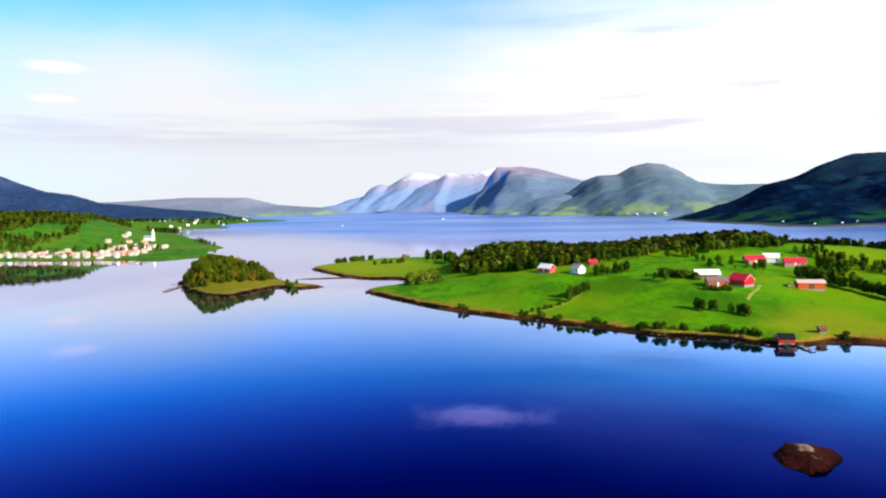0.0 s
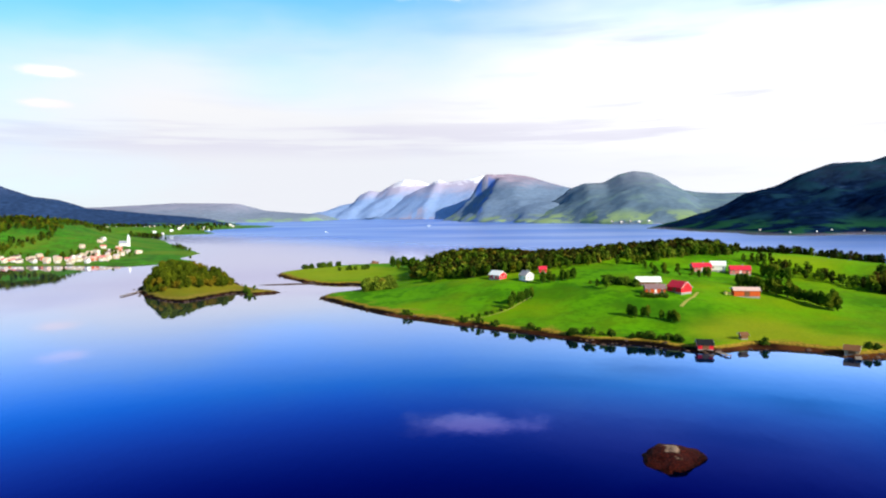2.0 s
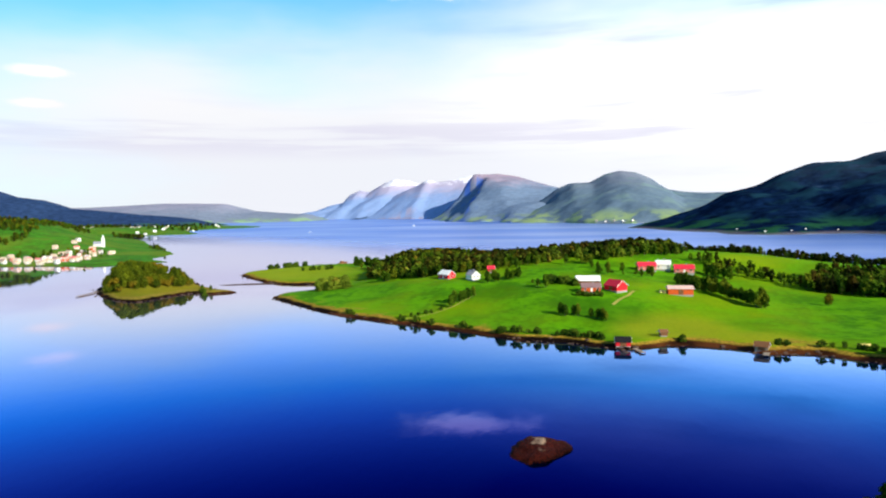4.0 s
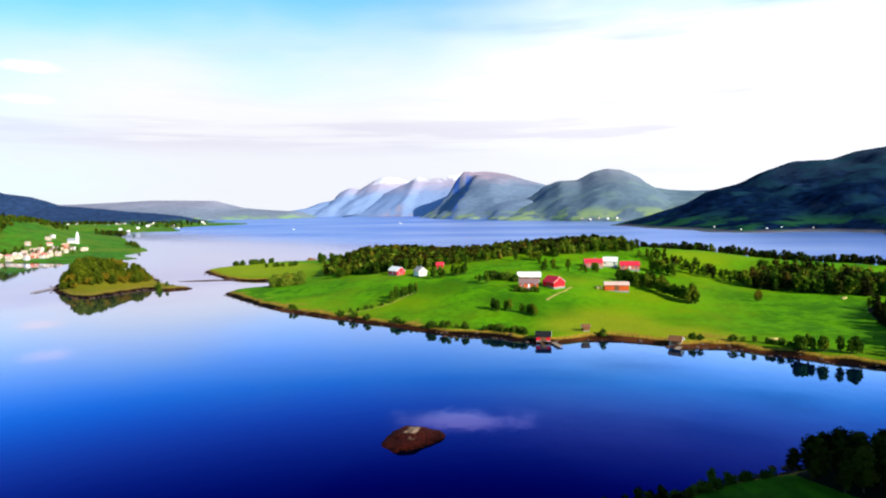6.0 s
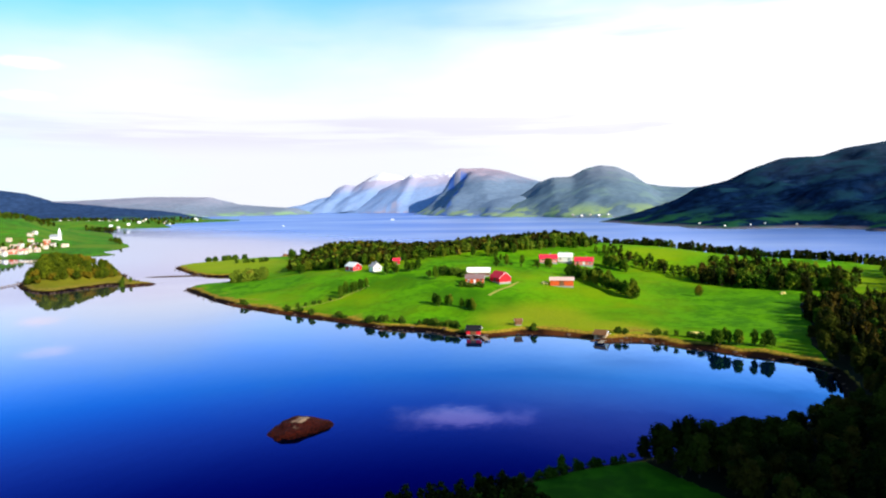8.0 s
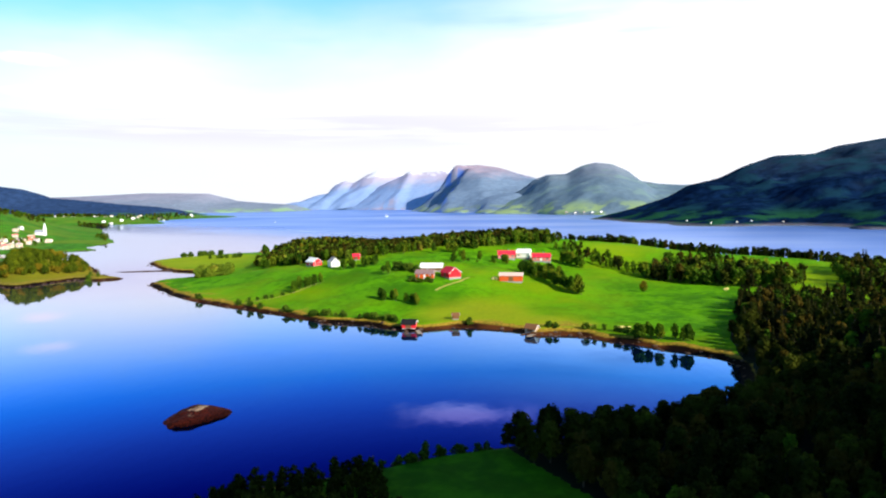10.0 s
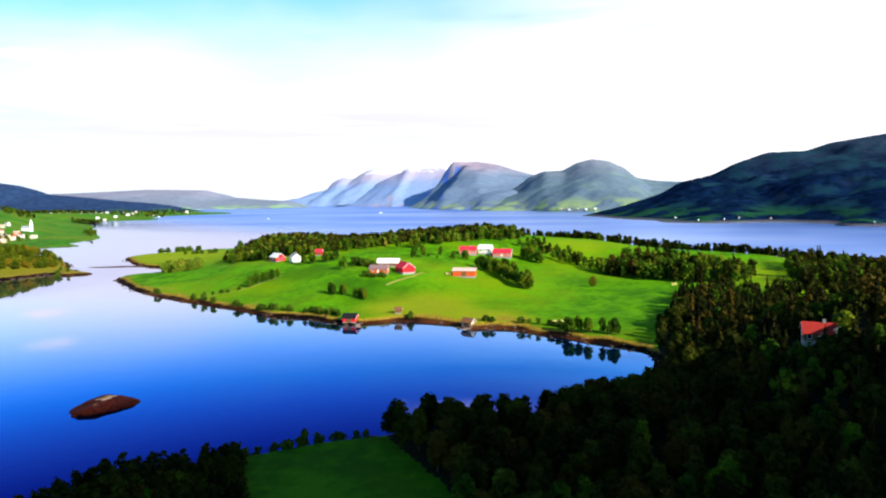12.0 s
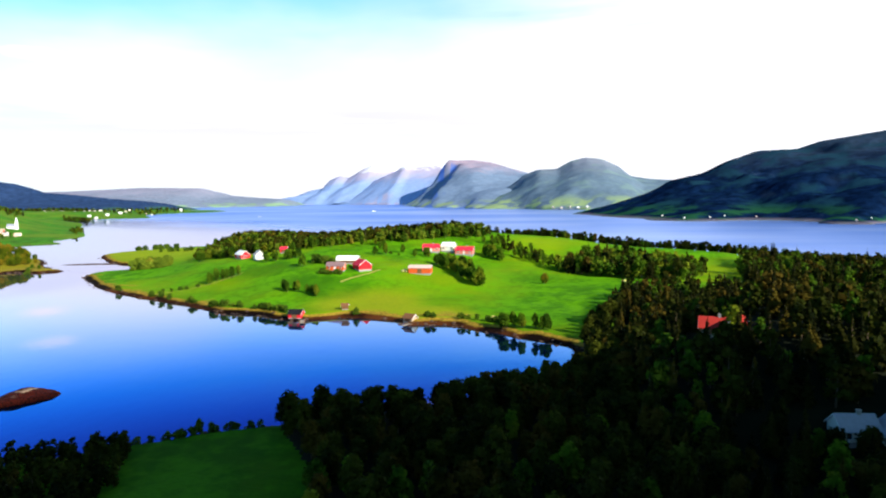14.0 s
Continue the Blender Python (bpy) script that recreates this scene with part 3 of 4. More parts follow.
# ---- trees ----
def crown_mesh(name, mat, seed, height, radius, kind, cards, lumps=13, leaf=1.0):
    """A crown of leaf clumps round small dark cores; stands on z = 0."""
    rng = random.Random(seed)
    centres = []
    if kind == "conifer":
        for k in range(lumps):
            t = k / (lumps - 1)
            z, r = height * (0.14 + 0.82 * t), radius * (1 - t) ** 0.8 + 0.12
            a = rng.random() * 6.283
            centres.append((math.cos(a) * r * 0.3, math.sin(a) * r * 0.3, z, r * 0.8, height / lumps * 1.0))
    else:
        base = 0.05 if kind == "shrub" else 0.2
        for k in range(lumps):
            t = (k + 0.5) / lumps
            z = height * (base + (0.93 - base) * t)
            spread = radius * math.sin(math.pi * min(1, 0.18 + 0.74 * t)) * 0.62
            a = k * 2.4 + rng.random()
            r = radius * rng.uniform(0.24, 0.44)
            q = spread * rng.uniform(0.35, 1.05)
            centres.append((math.cos(a) * q, math.sin(a) * q, min(z, height - r * 0.8), r, r * rng.uniform(0.75, 1.05)))
    verts, faces = [], []

    def add(points):
        i = len(verts)
        verts.extend(points)
        faces.append(tuple(range(i, i + len(points))))
    # cores
    ring = 6
    for cx, cy, cz, r, rz in centres:
        i = len(verts)
        k = 0.72
        verts.append((cx, cy, cz - rz * k))
        for s, zz in ((0.85, -0.35), (0.85, 0.4)):
            for j in range(ring):
                a = j * 6.283 / ring + s
                verts.append((cx + math.cos(a) * r * k * s, cy + math.sin(a) * r * k * s, cz + rz * k * zz))
        verts.append((cx, cy, cz + rz * k))
        top = i + 1 + 2 * ring
        for j in range(ring):
            j2 = (j + 1) % ring
            faces.append((i, i + 1 + j2, i + 1 + j))
            faces.append((i + 1 + j, i + 1 + j2, i + 1 + ring + j2, i + 1 + ring + j))
            faces.append((i + 1 + ring + j, i + 1 + ring + j2, top))
    # leaf sprays
    weight = [c[3] * c[4] for c in centres]
    for cx, cy, cz, r, rz in rng.choices(centres, weight, k=cards):
        d = Vector((rng.gauss(0, 1), rng.gauss(0, 1), rng.gauss(0.15, 1))).normalized()
        reach = rng.uniform(0.75, 1.18)
        p = Vector((cx + d.x * r * reach, cy + d.y * r * reach, cz + d.z * rz * reach))
        if p.z < 0.05:
            continue
        size = radius * rng.uniform(0.10, 0.2) if kind != "conifer" else max(0.18, r * rng.uniform(0.22, 0.42))
        size *= leaf
        normal = (d + Vector((rng.gauss(0, 0.5), rng.gauss(0, 0.5), rng.gauss(0.2, 0.5)))).normalized()
        if kind == "conifer":
            normal = (normal + Vector((0, 0, 0.5))).normalized()
        side = normal.orthogonal().normalized()
        side.rotate(Matrix.Rotation(rng.random() * 6.283, 3, normal))
        other = normal.cross(side)
        w = rng.uniform(0.5, 0.9)
        add([p - side * size, p - other * size * w + normal * size * 0.25, p + side * size, p + other * size * w + normal * size * 0.25])
    me = bpy.data.meshes.new(name)
    me.from_pydata(verts, [], faces)
    me.materials.append(mat)
    me.update()
    return me


def trunk_mesh(name, height, radius, seed, limbs=5):
    """A tapered trunk with some limbs."""
    rng = random.Random(seed)
    bm = bmesh.new()

    def pole(a, b, r0, r1, sides=6):
        d = (Vector(b) - Vector(a))
        s = d.orthogonal().normalized()
        o = d.normalized().cross(s)
        rings = [[bm.verts.new(Vector(c) + (s * math.cos(k * 6.283 / sides) + o * math.sin(k * 6.283 / sides)) * r) for k in range(sides)]
                 for c, r in ((a, r0), (b, r1))]
        for k in range(sides):
            bm.faces.new((rings[0][k], rings[0][(k + 1) % sides], rings[1][(k + 1) % sides], rings[1][k]))
    lean = (rng.uniform(-0.2, 0.2), rng.uniform(-0.2, 0.2))
    pole((0, 0, -0.6), (lean[0], lean[1], height * 0.5), radius, radius * 0.65)
    pole((lean[0], lean[1], height * 0.5), (lean[0], lean[1], height * 0.88), radius * 0.65, radius * 0.2)
    for k in range(limbs):
        a, z = rng.random() * 6.283, height * rng.uniform(0.3, 0.6)
        pole((lean[0] * 0.7, lean[1] * 0.7, z), (math.cos(a) * height * 0.16, math.sin(a) * height * 0.16, z + height * 0.14), radius * 0.35, radius * 0.1, 4)
    me = bpy.data.meshes.new(name)
    bm.to_mesh(me)
    bm.free()
    me.materials.append(BARK)
    return me


TREES, FAR_TREES = {}, {}


def grow(kind, mat, count, seed, height, radius, shape, cards, lumps, thick, limbs=5):
    """Some crowns and trunks of one kind, and lighter ones for woods beyond counting."""
    for i in range(count):
        r = radius * (1 + 0.1 * i)
        TREES.setdefault(kind, []).append((crown_mesh("crown", mat, seed + i, height, r, shape, cards, lumps), trunk_mesh("trunk", height, thick, seed + 40 + i, limbs)))
        FAR_TREES.setdefault(kind, []).append((crown_mesh("far_crown", mat, seed + 200 + i, height, r, shape, cards // 5, max(8, lumps // 2), 1.65),
                                               trunk_mesh("far_trunk", height, thick, seed + 240 + i, 0)))


grow("birch", BIRCH, 4, 10, 8.0, 2.4, "broad", 460, 20, 0.17)
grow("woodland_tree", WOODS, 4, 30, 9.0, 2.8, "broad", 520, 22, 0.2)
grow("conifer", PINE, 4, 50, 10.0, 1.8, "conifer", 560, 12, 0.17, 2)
grow("shrub", BUSH, 4, 70, 2.6, 1.7, "shrub", 220, 8, 0.09, 3)
grow("islet_tree", OLIVE, 4, 90, 8.0, 3.0, "broad", 480, 20, 0.18)
grow("willow", WILLOW, 3, 110, 7.0, 3.6, "shrub", 460, 22, 0.15)
LABELS = {"willow": ("broad olive green willow bush by the inlet", "shrub"), "islet_tree": ("broad olive green tree on the rocky islet", "tree"), "birch": ("leafy green birch tree standing in the meadow", "tree"), "conifer": ("dark narrow spruce tree in the bay wood", "tree"),
          "woodland_tree": ("dense dark green broadleaf tree in the bay wood", "tree"), "shrub": ("low rounded green shrub by the field edge", "shrub")}
dice = random.Random(5)


def plant(kind, x, y, z, scale=1.0, group="", label=""):
    crown, trunk = dice.choice(TREES[kind])
    m = pose(x, y, z - 0.05, 0, 0, dice.uniform(0, 360)) @ Matrix.Diagonal((scale * dice.uniform(0.9, 1.12), scale * dice.uniform(0.9, 1.12), scale, 1))
    ob = thing(kind, label or LABELS[kind][0], LABELS[kind][1], m, group)
    new("trunk", trunk).parent = ob
    new("crown", crown).parent = ob
    return ob


def woodland(name, label, spots, kinds):
    """Many trees beyond counting, joined into one mesh."""
    vs, fs, mats, count = [], [], [], 0
    loops, starts, index, where = [], [], [], 0
    for x, y, z, s in spots:
        kind = dice.choice(kinds)
        crown, trunk = dice.choice(FAR_TREES[kind])
        turn = dice.uniform(0, 6.283)
        c, sn = math.cos(turn) * s, math.sin(turn) * s
        for slot, me in ((kinds.index(kind), crown), (len(kinds), trunk)):
            k = len(me.vertices)
            co = np.empty(k * 3, np.float32)
            me.vertices.foreach_get("co", co)
            co = co.reshape(-1, 3)
            vs.append(np.stack([co[:, 0] * c - co[:, 1] * sn + x, co[:, 0] * sn + co[:, 1] * c + y, co[:, 2] * s + z], 1))
            li = np.empty(len(me.loops), np.int32)
            me.loops.foreach_get("vertex_index", li)
            st = np.empty(len(me.polygons), np.int32)
            me.polygons.foreach_get("loop_start", st)
            loops.append(li + count)
            starts.append(st + where)
            index.append(np.full(len(st), slot, np.int32))
            count += k
            where += len(li)
    verts, loops, starts, index = np.concatenate(vs), np.concatenate(loops), np.concatenate(starts), np.concatenate(index)
    me = bpy.data.meshes.new(name)
    me.vertices.add(len(verts))
    me.vertices.foreach_set("co", verts.astype(np.float32).ravel())
    me.loops.add(len(loops))
    me.loops.foreach_set("vertex_index", loops)
    me.polygons.add(len(starts))
    me.polygons.foreach_set("loop_start", starts)
    for kind in kinds:
        me.materials.append(TREES[kind][0][0].materials[0])
    me.materials.append(BARK)
    me.polygons.foreach_set("material_index", index)
    me.update(calc_edges=True)
    return tagged(new(name, me), label, "woodland", kind="stuff")


def scatter(outline, spacing, seed, keep=None):
    """Evenly loose spots inside an outline."""
    rng = random.Random(seed)
    line = np.array(outline, float)
    x0, y0 = line.min(0)
    x1, y1 = line.max(0)
    spots, row = [], 0
    y = y0
    while y < y1:
        x = x0 + (row % 2) * spacing / 2
        while x < x1:
            spots.append((x + rng.uniform(-0.38, 0.38) * spacing, y + rng.uniform(-0.38, 0.38) * spacing))
            x += spacing
        y += spacing * 0.866
        row += 1
    spots = np.array(spots)
    good = shore_distance(line, spots[:, 0], spots[:, 1]) > 0
    if keep is not None:
        good &= keep(spots[:, 0], spots[:, 1])
    return spots[good]


def clear_of(x, y, holes):
    ok = np.ones(x.shape, bool)
    for hx, hy, r in holes:
        ok &= np.hypot(x - hx, y - hy) > r
    return ok


HOLES = [(229, 173, 9), (217, 176, 4), (235, 166, 6), (223, 163, 5), (240, 127, 6), (248, 125, 6)]
BAY_WOOD = [(123, 133), (140, 140), (160, 153), (178, 168), (188, 184), (197, 206), (196, 224), (200, 246), (208, 262), (213, 290), (222, 316), (240, 320), (264, 306),
            (300, 296), (345, 300), (430, 290), (430, 60), (159, 60), (152, 82), (143, 105), (124, 131)]
spots = scatter(BAY_WOOD, 5.4, 3, lambda x, y: clear_of(x, y, HOLES) & (shore_distance(MAIN_LINE, x, y) > 2.5))
heights = main_height(spots[:, 0], spots[:, 1])
inland = shore_distance(MAIN_LINE, spots[:, 0], spots[:, 1])
near, far = [], []
for k, ((x, y), z) in enumerate(zip(spots, heights)):
    # the wood is low by the water of the near bay and rises inland
    top = 0.82 if y > 226 else 0.95 if y > 196 else float(np.clip((3.5 + 2.6 * smooth(x, 152, 132) + 0.42 * inland[k]) / 9, 0.3, 1.0))
    if x > 214 + 0.52 * y and k % 4:
        continue
    (near if y < 192 and x < 262 and len(near) < 290 else far).append((x, y, z, top))
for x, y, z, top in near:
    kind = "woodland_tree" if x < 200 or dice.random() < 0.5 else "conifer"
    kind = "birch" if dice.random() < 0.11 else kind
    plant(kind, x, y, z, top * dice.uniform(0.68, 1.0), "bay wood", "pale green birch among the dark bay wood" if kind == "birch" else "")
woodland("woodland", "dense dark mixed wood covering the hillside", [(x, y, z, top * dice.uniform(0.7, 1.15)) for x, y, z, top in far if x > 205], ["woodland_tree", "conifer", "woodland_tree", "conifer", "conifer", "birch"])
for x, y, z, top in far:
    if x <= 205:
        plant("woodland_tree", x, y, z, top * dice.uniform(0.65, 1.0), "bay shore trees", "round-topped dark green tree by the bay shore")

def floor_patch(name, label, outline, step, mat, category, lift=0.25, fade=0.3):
    """A thin shade-coloured layer over part of the ground, thinning out at its edge."""
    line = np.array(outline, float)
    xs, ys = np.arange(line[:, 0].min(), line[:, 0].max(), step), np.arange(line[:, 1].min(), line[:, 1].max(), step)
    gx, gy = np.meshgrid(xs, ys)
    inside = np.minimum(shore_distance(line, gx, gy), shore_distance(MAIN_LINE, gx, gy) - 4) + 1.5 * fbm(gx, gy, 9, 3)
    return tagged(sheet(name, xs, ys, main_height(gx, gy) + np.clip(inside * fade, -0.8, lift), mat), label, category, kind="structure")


floor_patch("forest_floor", "forest floor with the tree shade put into its near-black colour", BAY_WOOD, 1.6, SHADED_FLOOR, "ground")
floor_patch("pasture", "meadow above the near shore, hill shade put into its dark green", [(97, 116), (110, 124), (123, 134), (148, 104), (160, 70), (166, 40), (112, 40), (112, 84), (104, 108)], 1.4, SHADED_MEADOW, "pasture", 0.16, 0.1)

# wood on the peninsula's crest and the strips behind the fields
CREST = [(-92, 478), (-90, 448), (-66, 427), (-42, 411), (-26, 404), (0, 405), (18, 412), (40, 420), (60, 438), (85, 434), (100, 445), (128, 452), (140, 462), (120, 505), (60, 510), (-20, 500), (-70, 496)]
HEDGE_WOOD = [(134, 440), (150, 430), (172, 400), (190, 374), (200, 384), (180, 418), (150, 448)]
STRIP = [(186, 382), (196, 366), (226, 350), (254, 344), (268, 364), (256, 394), (228, 414), (206, 416), (196, 402)]
EAST_WOOD = [(276, 326), (330, 314), (430, 326), (430, 404), (330, 404), (296, 408), (290, 385)]
BACK_ROW = [(118, 512), (160, 500), (205, 480), (250, 458), (300, 440), (380, 428), (430, 420), (430, 436), (300, 454), (252, 472), (205, 494), (160, 514), (120, 526)]
for outline, spacing, seed, low, high, kinds, label in (
        (CREST, 4.0, 7, 0.7, 1.0, ["birch", "woodland_tree", "woodland_tree", "islet_tree", "birch", "willow"], "round-topped mixed wood along the crest of the peninsula"),
        (HEDGE_WOOD, 5.0, 11, 0.5, 0.85, ["birch", "woodland_tree", "birch"], "leafy belt of trees running down from the farm"),
        (STRIP, 4.8, 8, 0.85, 1.35, ["birch", "birch", "woodland_tree", "birch", "conifer"], "tall mixed wood between the two fields"),
        (EAST_WOOD, 5.4, 10, 0.7, 1.2, ["birch", "woodland_tree", "conifer"], "mixed wood behind the bay")):
    spots = scatter(outline, spacing, seed)
    woodland("woodland", label, [(x, y, z - 0.1, dice.uniform(low, high)) for (x, y), z in zip(spots, main_height(spots[:, 0], spots[:, 1]))], kinds)

spots = scatter(BACK_ROW, 3.4, 9)
woodland("woodland", "low belt of trees behind the back field", [(x, y, z - 0.1, dice.uniform(0.5, 0.85)) for (x, y), z in zip(spots, main_height(spots[:, 0], spots[:, 1]))], ["birch", "woodland_tree", "woodland_tree"])


def row_of(kind, a, b, count, scale, spread, group, label=""):
    for k in range(count):
        t = (k + 0.5) / count
        x, y = a[0] + t * (b[0] - a[0]) + dice.uniform(-spread, spread), a[1] + t * (b[1] - a[1]) + dice.uniform(-spread, spread)
        plant(kind, x, y, ground_at(x, y), scale * dice.uniform(0.8, 1.15), group, label)


row_of("birch", (117, 376), (148, 326), 30, 0.85, 3.0, "hedgerow trees")
row_of("birch", (122, 380), (142, 352), 12, 0.9, 2.5, "hedgerow trees")
plant("islet_tree", 181, 335, ground_at(181, 335), 0.72, "", "lone leafy tree in the middle of the field")
row_of("birch", (50, 298), (60, 296), 6, 0.72, 1.5, "field clump")
row_of("birch", (66, 296), (74, 290), 5, 0.6, 1.5, "field clump")
row_of("birch", (-6, 324), (4, 342), 9, 0.85, 2.0, "field clump")
row_of("shrub", (-28, 303), (-8, 322), 6, 0.8, 1.0, "field edge shrubs")
row_of("willow", (-110, 402), (-99, 428), 18, 1.05, 3.5, "inlet willows")
row_of("willow", (-102, 402), (-90, 410), 9, 0.95, 3.0, "inlet willows")
row_of("birch", (-70, 418), (-42, 422), 14, 0.85, 2.0, "house hedge")
row_of("birch", (-36, 410), (14, 404), 14, 0.9, 4.0, "trees behind the houses")
row_of("birch", (12, 366), (32, 374), 11, 0.8, 3.0, "house trees")
row_of("shrub", (44, 358), (60, 346), 14, 1.5, 2.0, "yard shrubs")
row_of("shrub", (60, 326), (74, 324), 7, 1.0, 1.5, "yard shrubs")
row_of("birch", (104, 396), (108, 396), 2, 0.75, 1.0, "farm trees")
row_of("birch", (140, 412), (152, 404), 8, 0.95, 2.0, "farm trees")
row_of("shrub", (50, 270), (70, 263), 12, 1.0, 1.2, "shore shrubs")
row_of("shrub", (148, 256), (168, 246), 7, 0.9, 1.5, "shore shrubs")
row_of("birch", (167, 244), (174, 240), 7, 0.75, 2.0, "shore trees")
row_of("birch", (180, 240), (186, 236), 5, 0.7, 1.5, "shore trees")
row_of("birch", (147, 328), (150, 323), 2, 1.1, 0.5, "hedgerow trees")
row_of("shrub", (-222, 560), (-196, 596), 22, 1.7, 5.0, "point shrubs")
row_of("shrub", (-175, 530), (-150, 548), 6, 1.5, 3.0, "point shrubs")
row_of("birch", (-132, 560), (-80, 500), 18, 1.15, 7.0, "point trees")
for outline, seed in (([(52, 430), (58, 388), (98, 378), (104, 396), (92, 428), (70, 436)], 61), ([(14, 410), (18, 384), (44, 372), (54, 388), (46, 412)], 62), ([(30, 352), (44, 340), (50, 350), (40, 362)], 63)):
    for x, y in scatter(outline, 8.5, seed, lambda x, y: fbm(x, y, 16, 5) > -0.1):
        plant(dice.choice(("birch", "shrub", "birch")), x, y, ground_at(x, y), dice.uniform(0.5, 0.95), "hill trees")
# islet wood
spots = scatter([(-299, 441), (-283, 414), (-262, 388), (-246, 382), (-232, 396), (-218, 414), (-214, 432), (-238, 458), (-264, 486), (-290, 476)], 5.6, 12, lambda x, y: clear_of(x, y, [(-268, 462, 10), (-276, 477, 9)]))
for (x, y), z in zip(spots, isle_height(spots[:, 0], spots[:, 1])):
    size = 0.42 + 0.4 * float(smooth(shore_distance(ISLE_LINE, np.array([x]), np.array([y]))[0], 3, 17)) + mound(x, y, -272, 424, 14, 0.45, 22)
    size -= mound(x, y, -252, 440, 9, 0.3, 14) + mound(x, y, -238, 419, 9, 0.25, 14)
    plant("islet_tree", x, y, float(z), float(size) * dice.uniform(0.85, 1.15), "islet wood")
for x, y in ((-196, 404), (-190, 398), (-186, 392), (-200, 412), (-192, 410)):
    plant("shrub", x, y, float(isle_height(np.array([x]), np.array([y]))[0]), 1.2, "islet shrubs")
# meadow edge by the near bay
spots = scatter([(66, 55), (77, 100), (90, 110), (98, 116), (102, 112), (110, 98), (116, 82), (121, 55)], 2.5, 31)
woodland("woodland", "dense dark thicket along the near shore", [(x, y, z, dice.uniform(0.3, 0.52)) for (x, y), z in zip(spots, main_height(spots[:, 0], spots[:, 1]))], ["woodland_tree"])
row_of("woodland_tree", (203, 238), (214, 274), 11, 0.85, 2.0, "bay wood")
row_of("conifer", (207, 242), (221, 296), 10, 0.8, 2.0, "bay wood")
row_of("shrub", (100, 116), (122, 130), 12, 0.8, 1.0, "near shore shrubs")
plant("birch", 109.5, 124.5, ground_at(109.5, 124.5), 0.5)
# low bushes along the bank of the peninsula
bank = random.Random(17)
for a, b, count in (((-66, 326), (-56, 318), 4), ((-26, 298), (-6, 288), 6), ((2, 284), (12, 280), 4), ((24, 276), (46, 270), 10), ((98, 262), (102, 262), 2), ((132, 258), (140, 256), 3)):
    for k in range(count):
        t = bank.random()
        x, y = a[0] + t * (b[0] - a[0]), a[1] + t * (b[1] - a[1])
        while shore_distance(MAIN_LINE, np.array([x]), np.array([y]))[0] < 3.0:
            y += 1.0
        plant("shrub", x, y, ground_at(x, y), bank.uniform(0.4, 1.15), "bank shrubs", "small dark bush on the grassy shore bank")
# woods on the village side
spots = scatter([(-1180, 900), (-1000, 800), (-900, 790), (-800, 850), (-760, 960), (-850, 1100), (-1050, 1150)], 14.0, 21, lambda x, y: fbm(x, y, 70, 3) > -0.15)
spots = np.concatenate([spots, scatter([(-900, 830), (-840, 720), (-760, 680), (-690, 672), (-676, 760), (-760, 880)], 9.0, 22, lambda x, y: fbm(x, y, 40, 4) > -0.2),
                        scatter([(-640, 1000), (-600, 950), (-500, 815), (-494, 806), (-600, 915)], 9.0, 23)])
woodland("woodland", "scattered woods on the green hill above the village", [(x, y, z, dice.uniform(0.7, 1.3) if x < -660 else dice.uniform(0.5, 0.8)) for (x, y), z in zip(spots, village_height(spots[:, 0], spots[:, 1]))],
         ["birch", "islet_tree", "birch", "woodland_tree"])


for k in range(34):
    x, y = -700 + 5.6 * k + dice.uniform(-5, 5), 660 + dice.uniform(0, 110) * (0.25 + 0.75 * k / 44)
    if k % 6 and min(math.hypot(x + 600, y - 806), math.hypot(x + 540, y - 735)) > 16:
        plant("birch", x, y, village_at(x, y), dice.uniform(0.7, 1.1), "village trees", "leafy green tree between the village houses")
for x, y in scatter([(-585, 660), (-560, 655), (-515, 662), (-520, 730), (-545, 742), (-578, 720)], 13.0, 44):
    plant(dice.choice(("birch", "islet_tree", "shrub")), x, y, village_at(x, y), dice.uniform(0.55, 0.95), "village trees", "leafy green tree between the village houses")
spots = np.concatenate([scatter([(-1900, 2350), (-1900, 1900), (-1500, 1700), (-1150, 1700), (-1090, 1850), (-1180, 2050), (-1120, 2260), (-1300, 2450)], 30.0, 41, lambda x, y: fbm(x, y, 160, 6) > 0.0),
                        scatter([(-1120, 1500), (-960, 1340), (-930, 1330), (-1000, 1480)], 14.0, 42)])
woodland("woodland", "copses along the far village shore", [(x, y, z, dice.uniform(1.0, 1.6)) for (x, y), z in zip(spots, village_height(spots[:, 0], spots[:, 1]))], ["birch", "woodland_tree"])


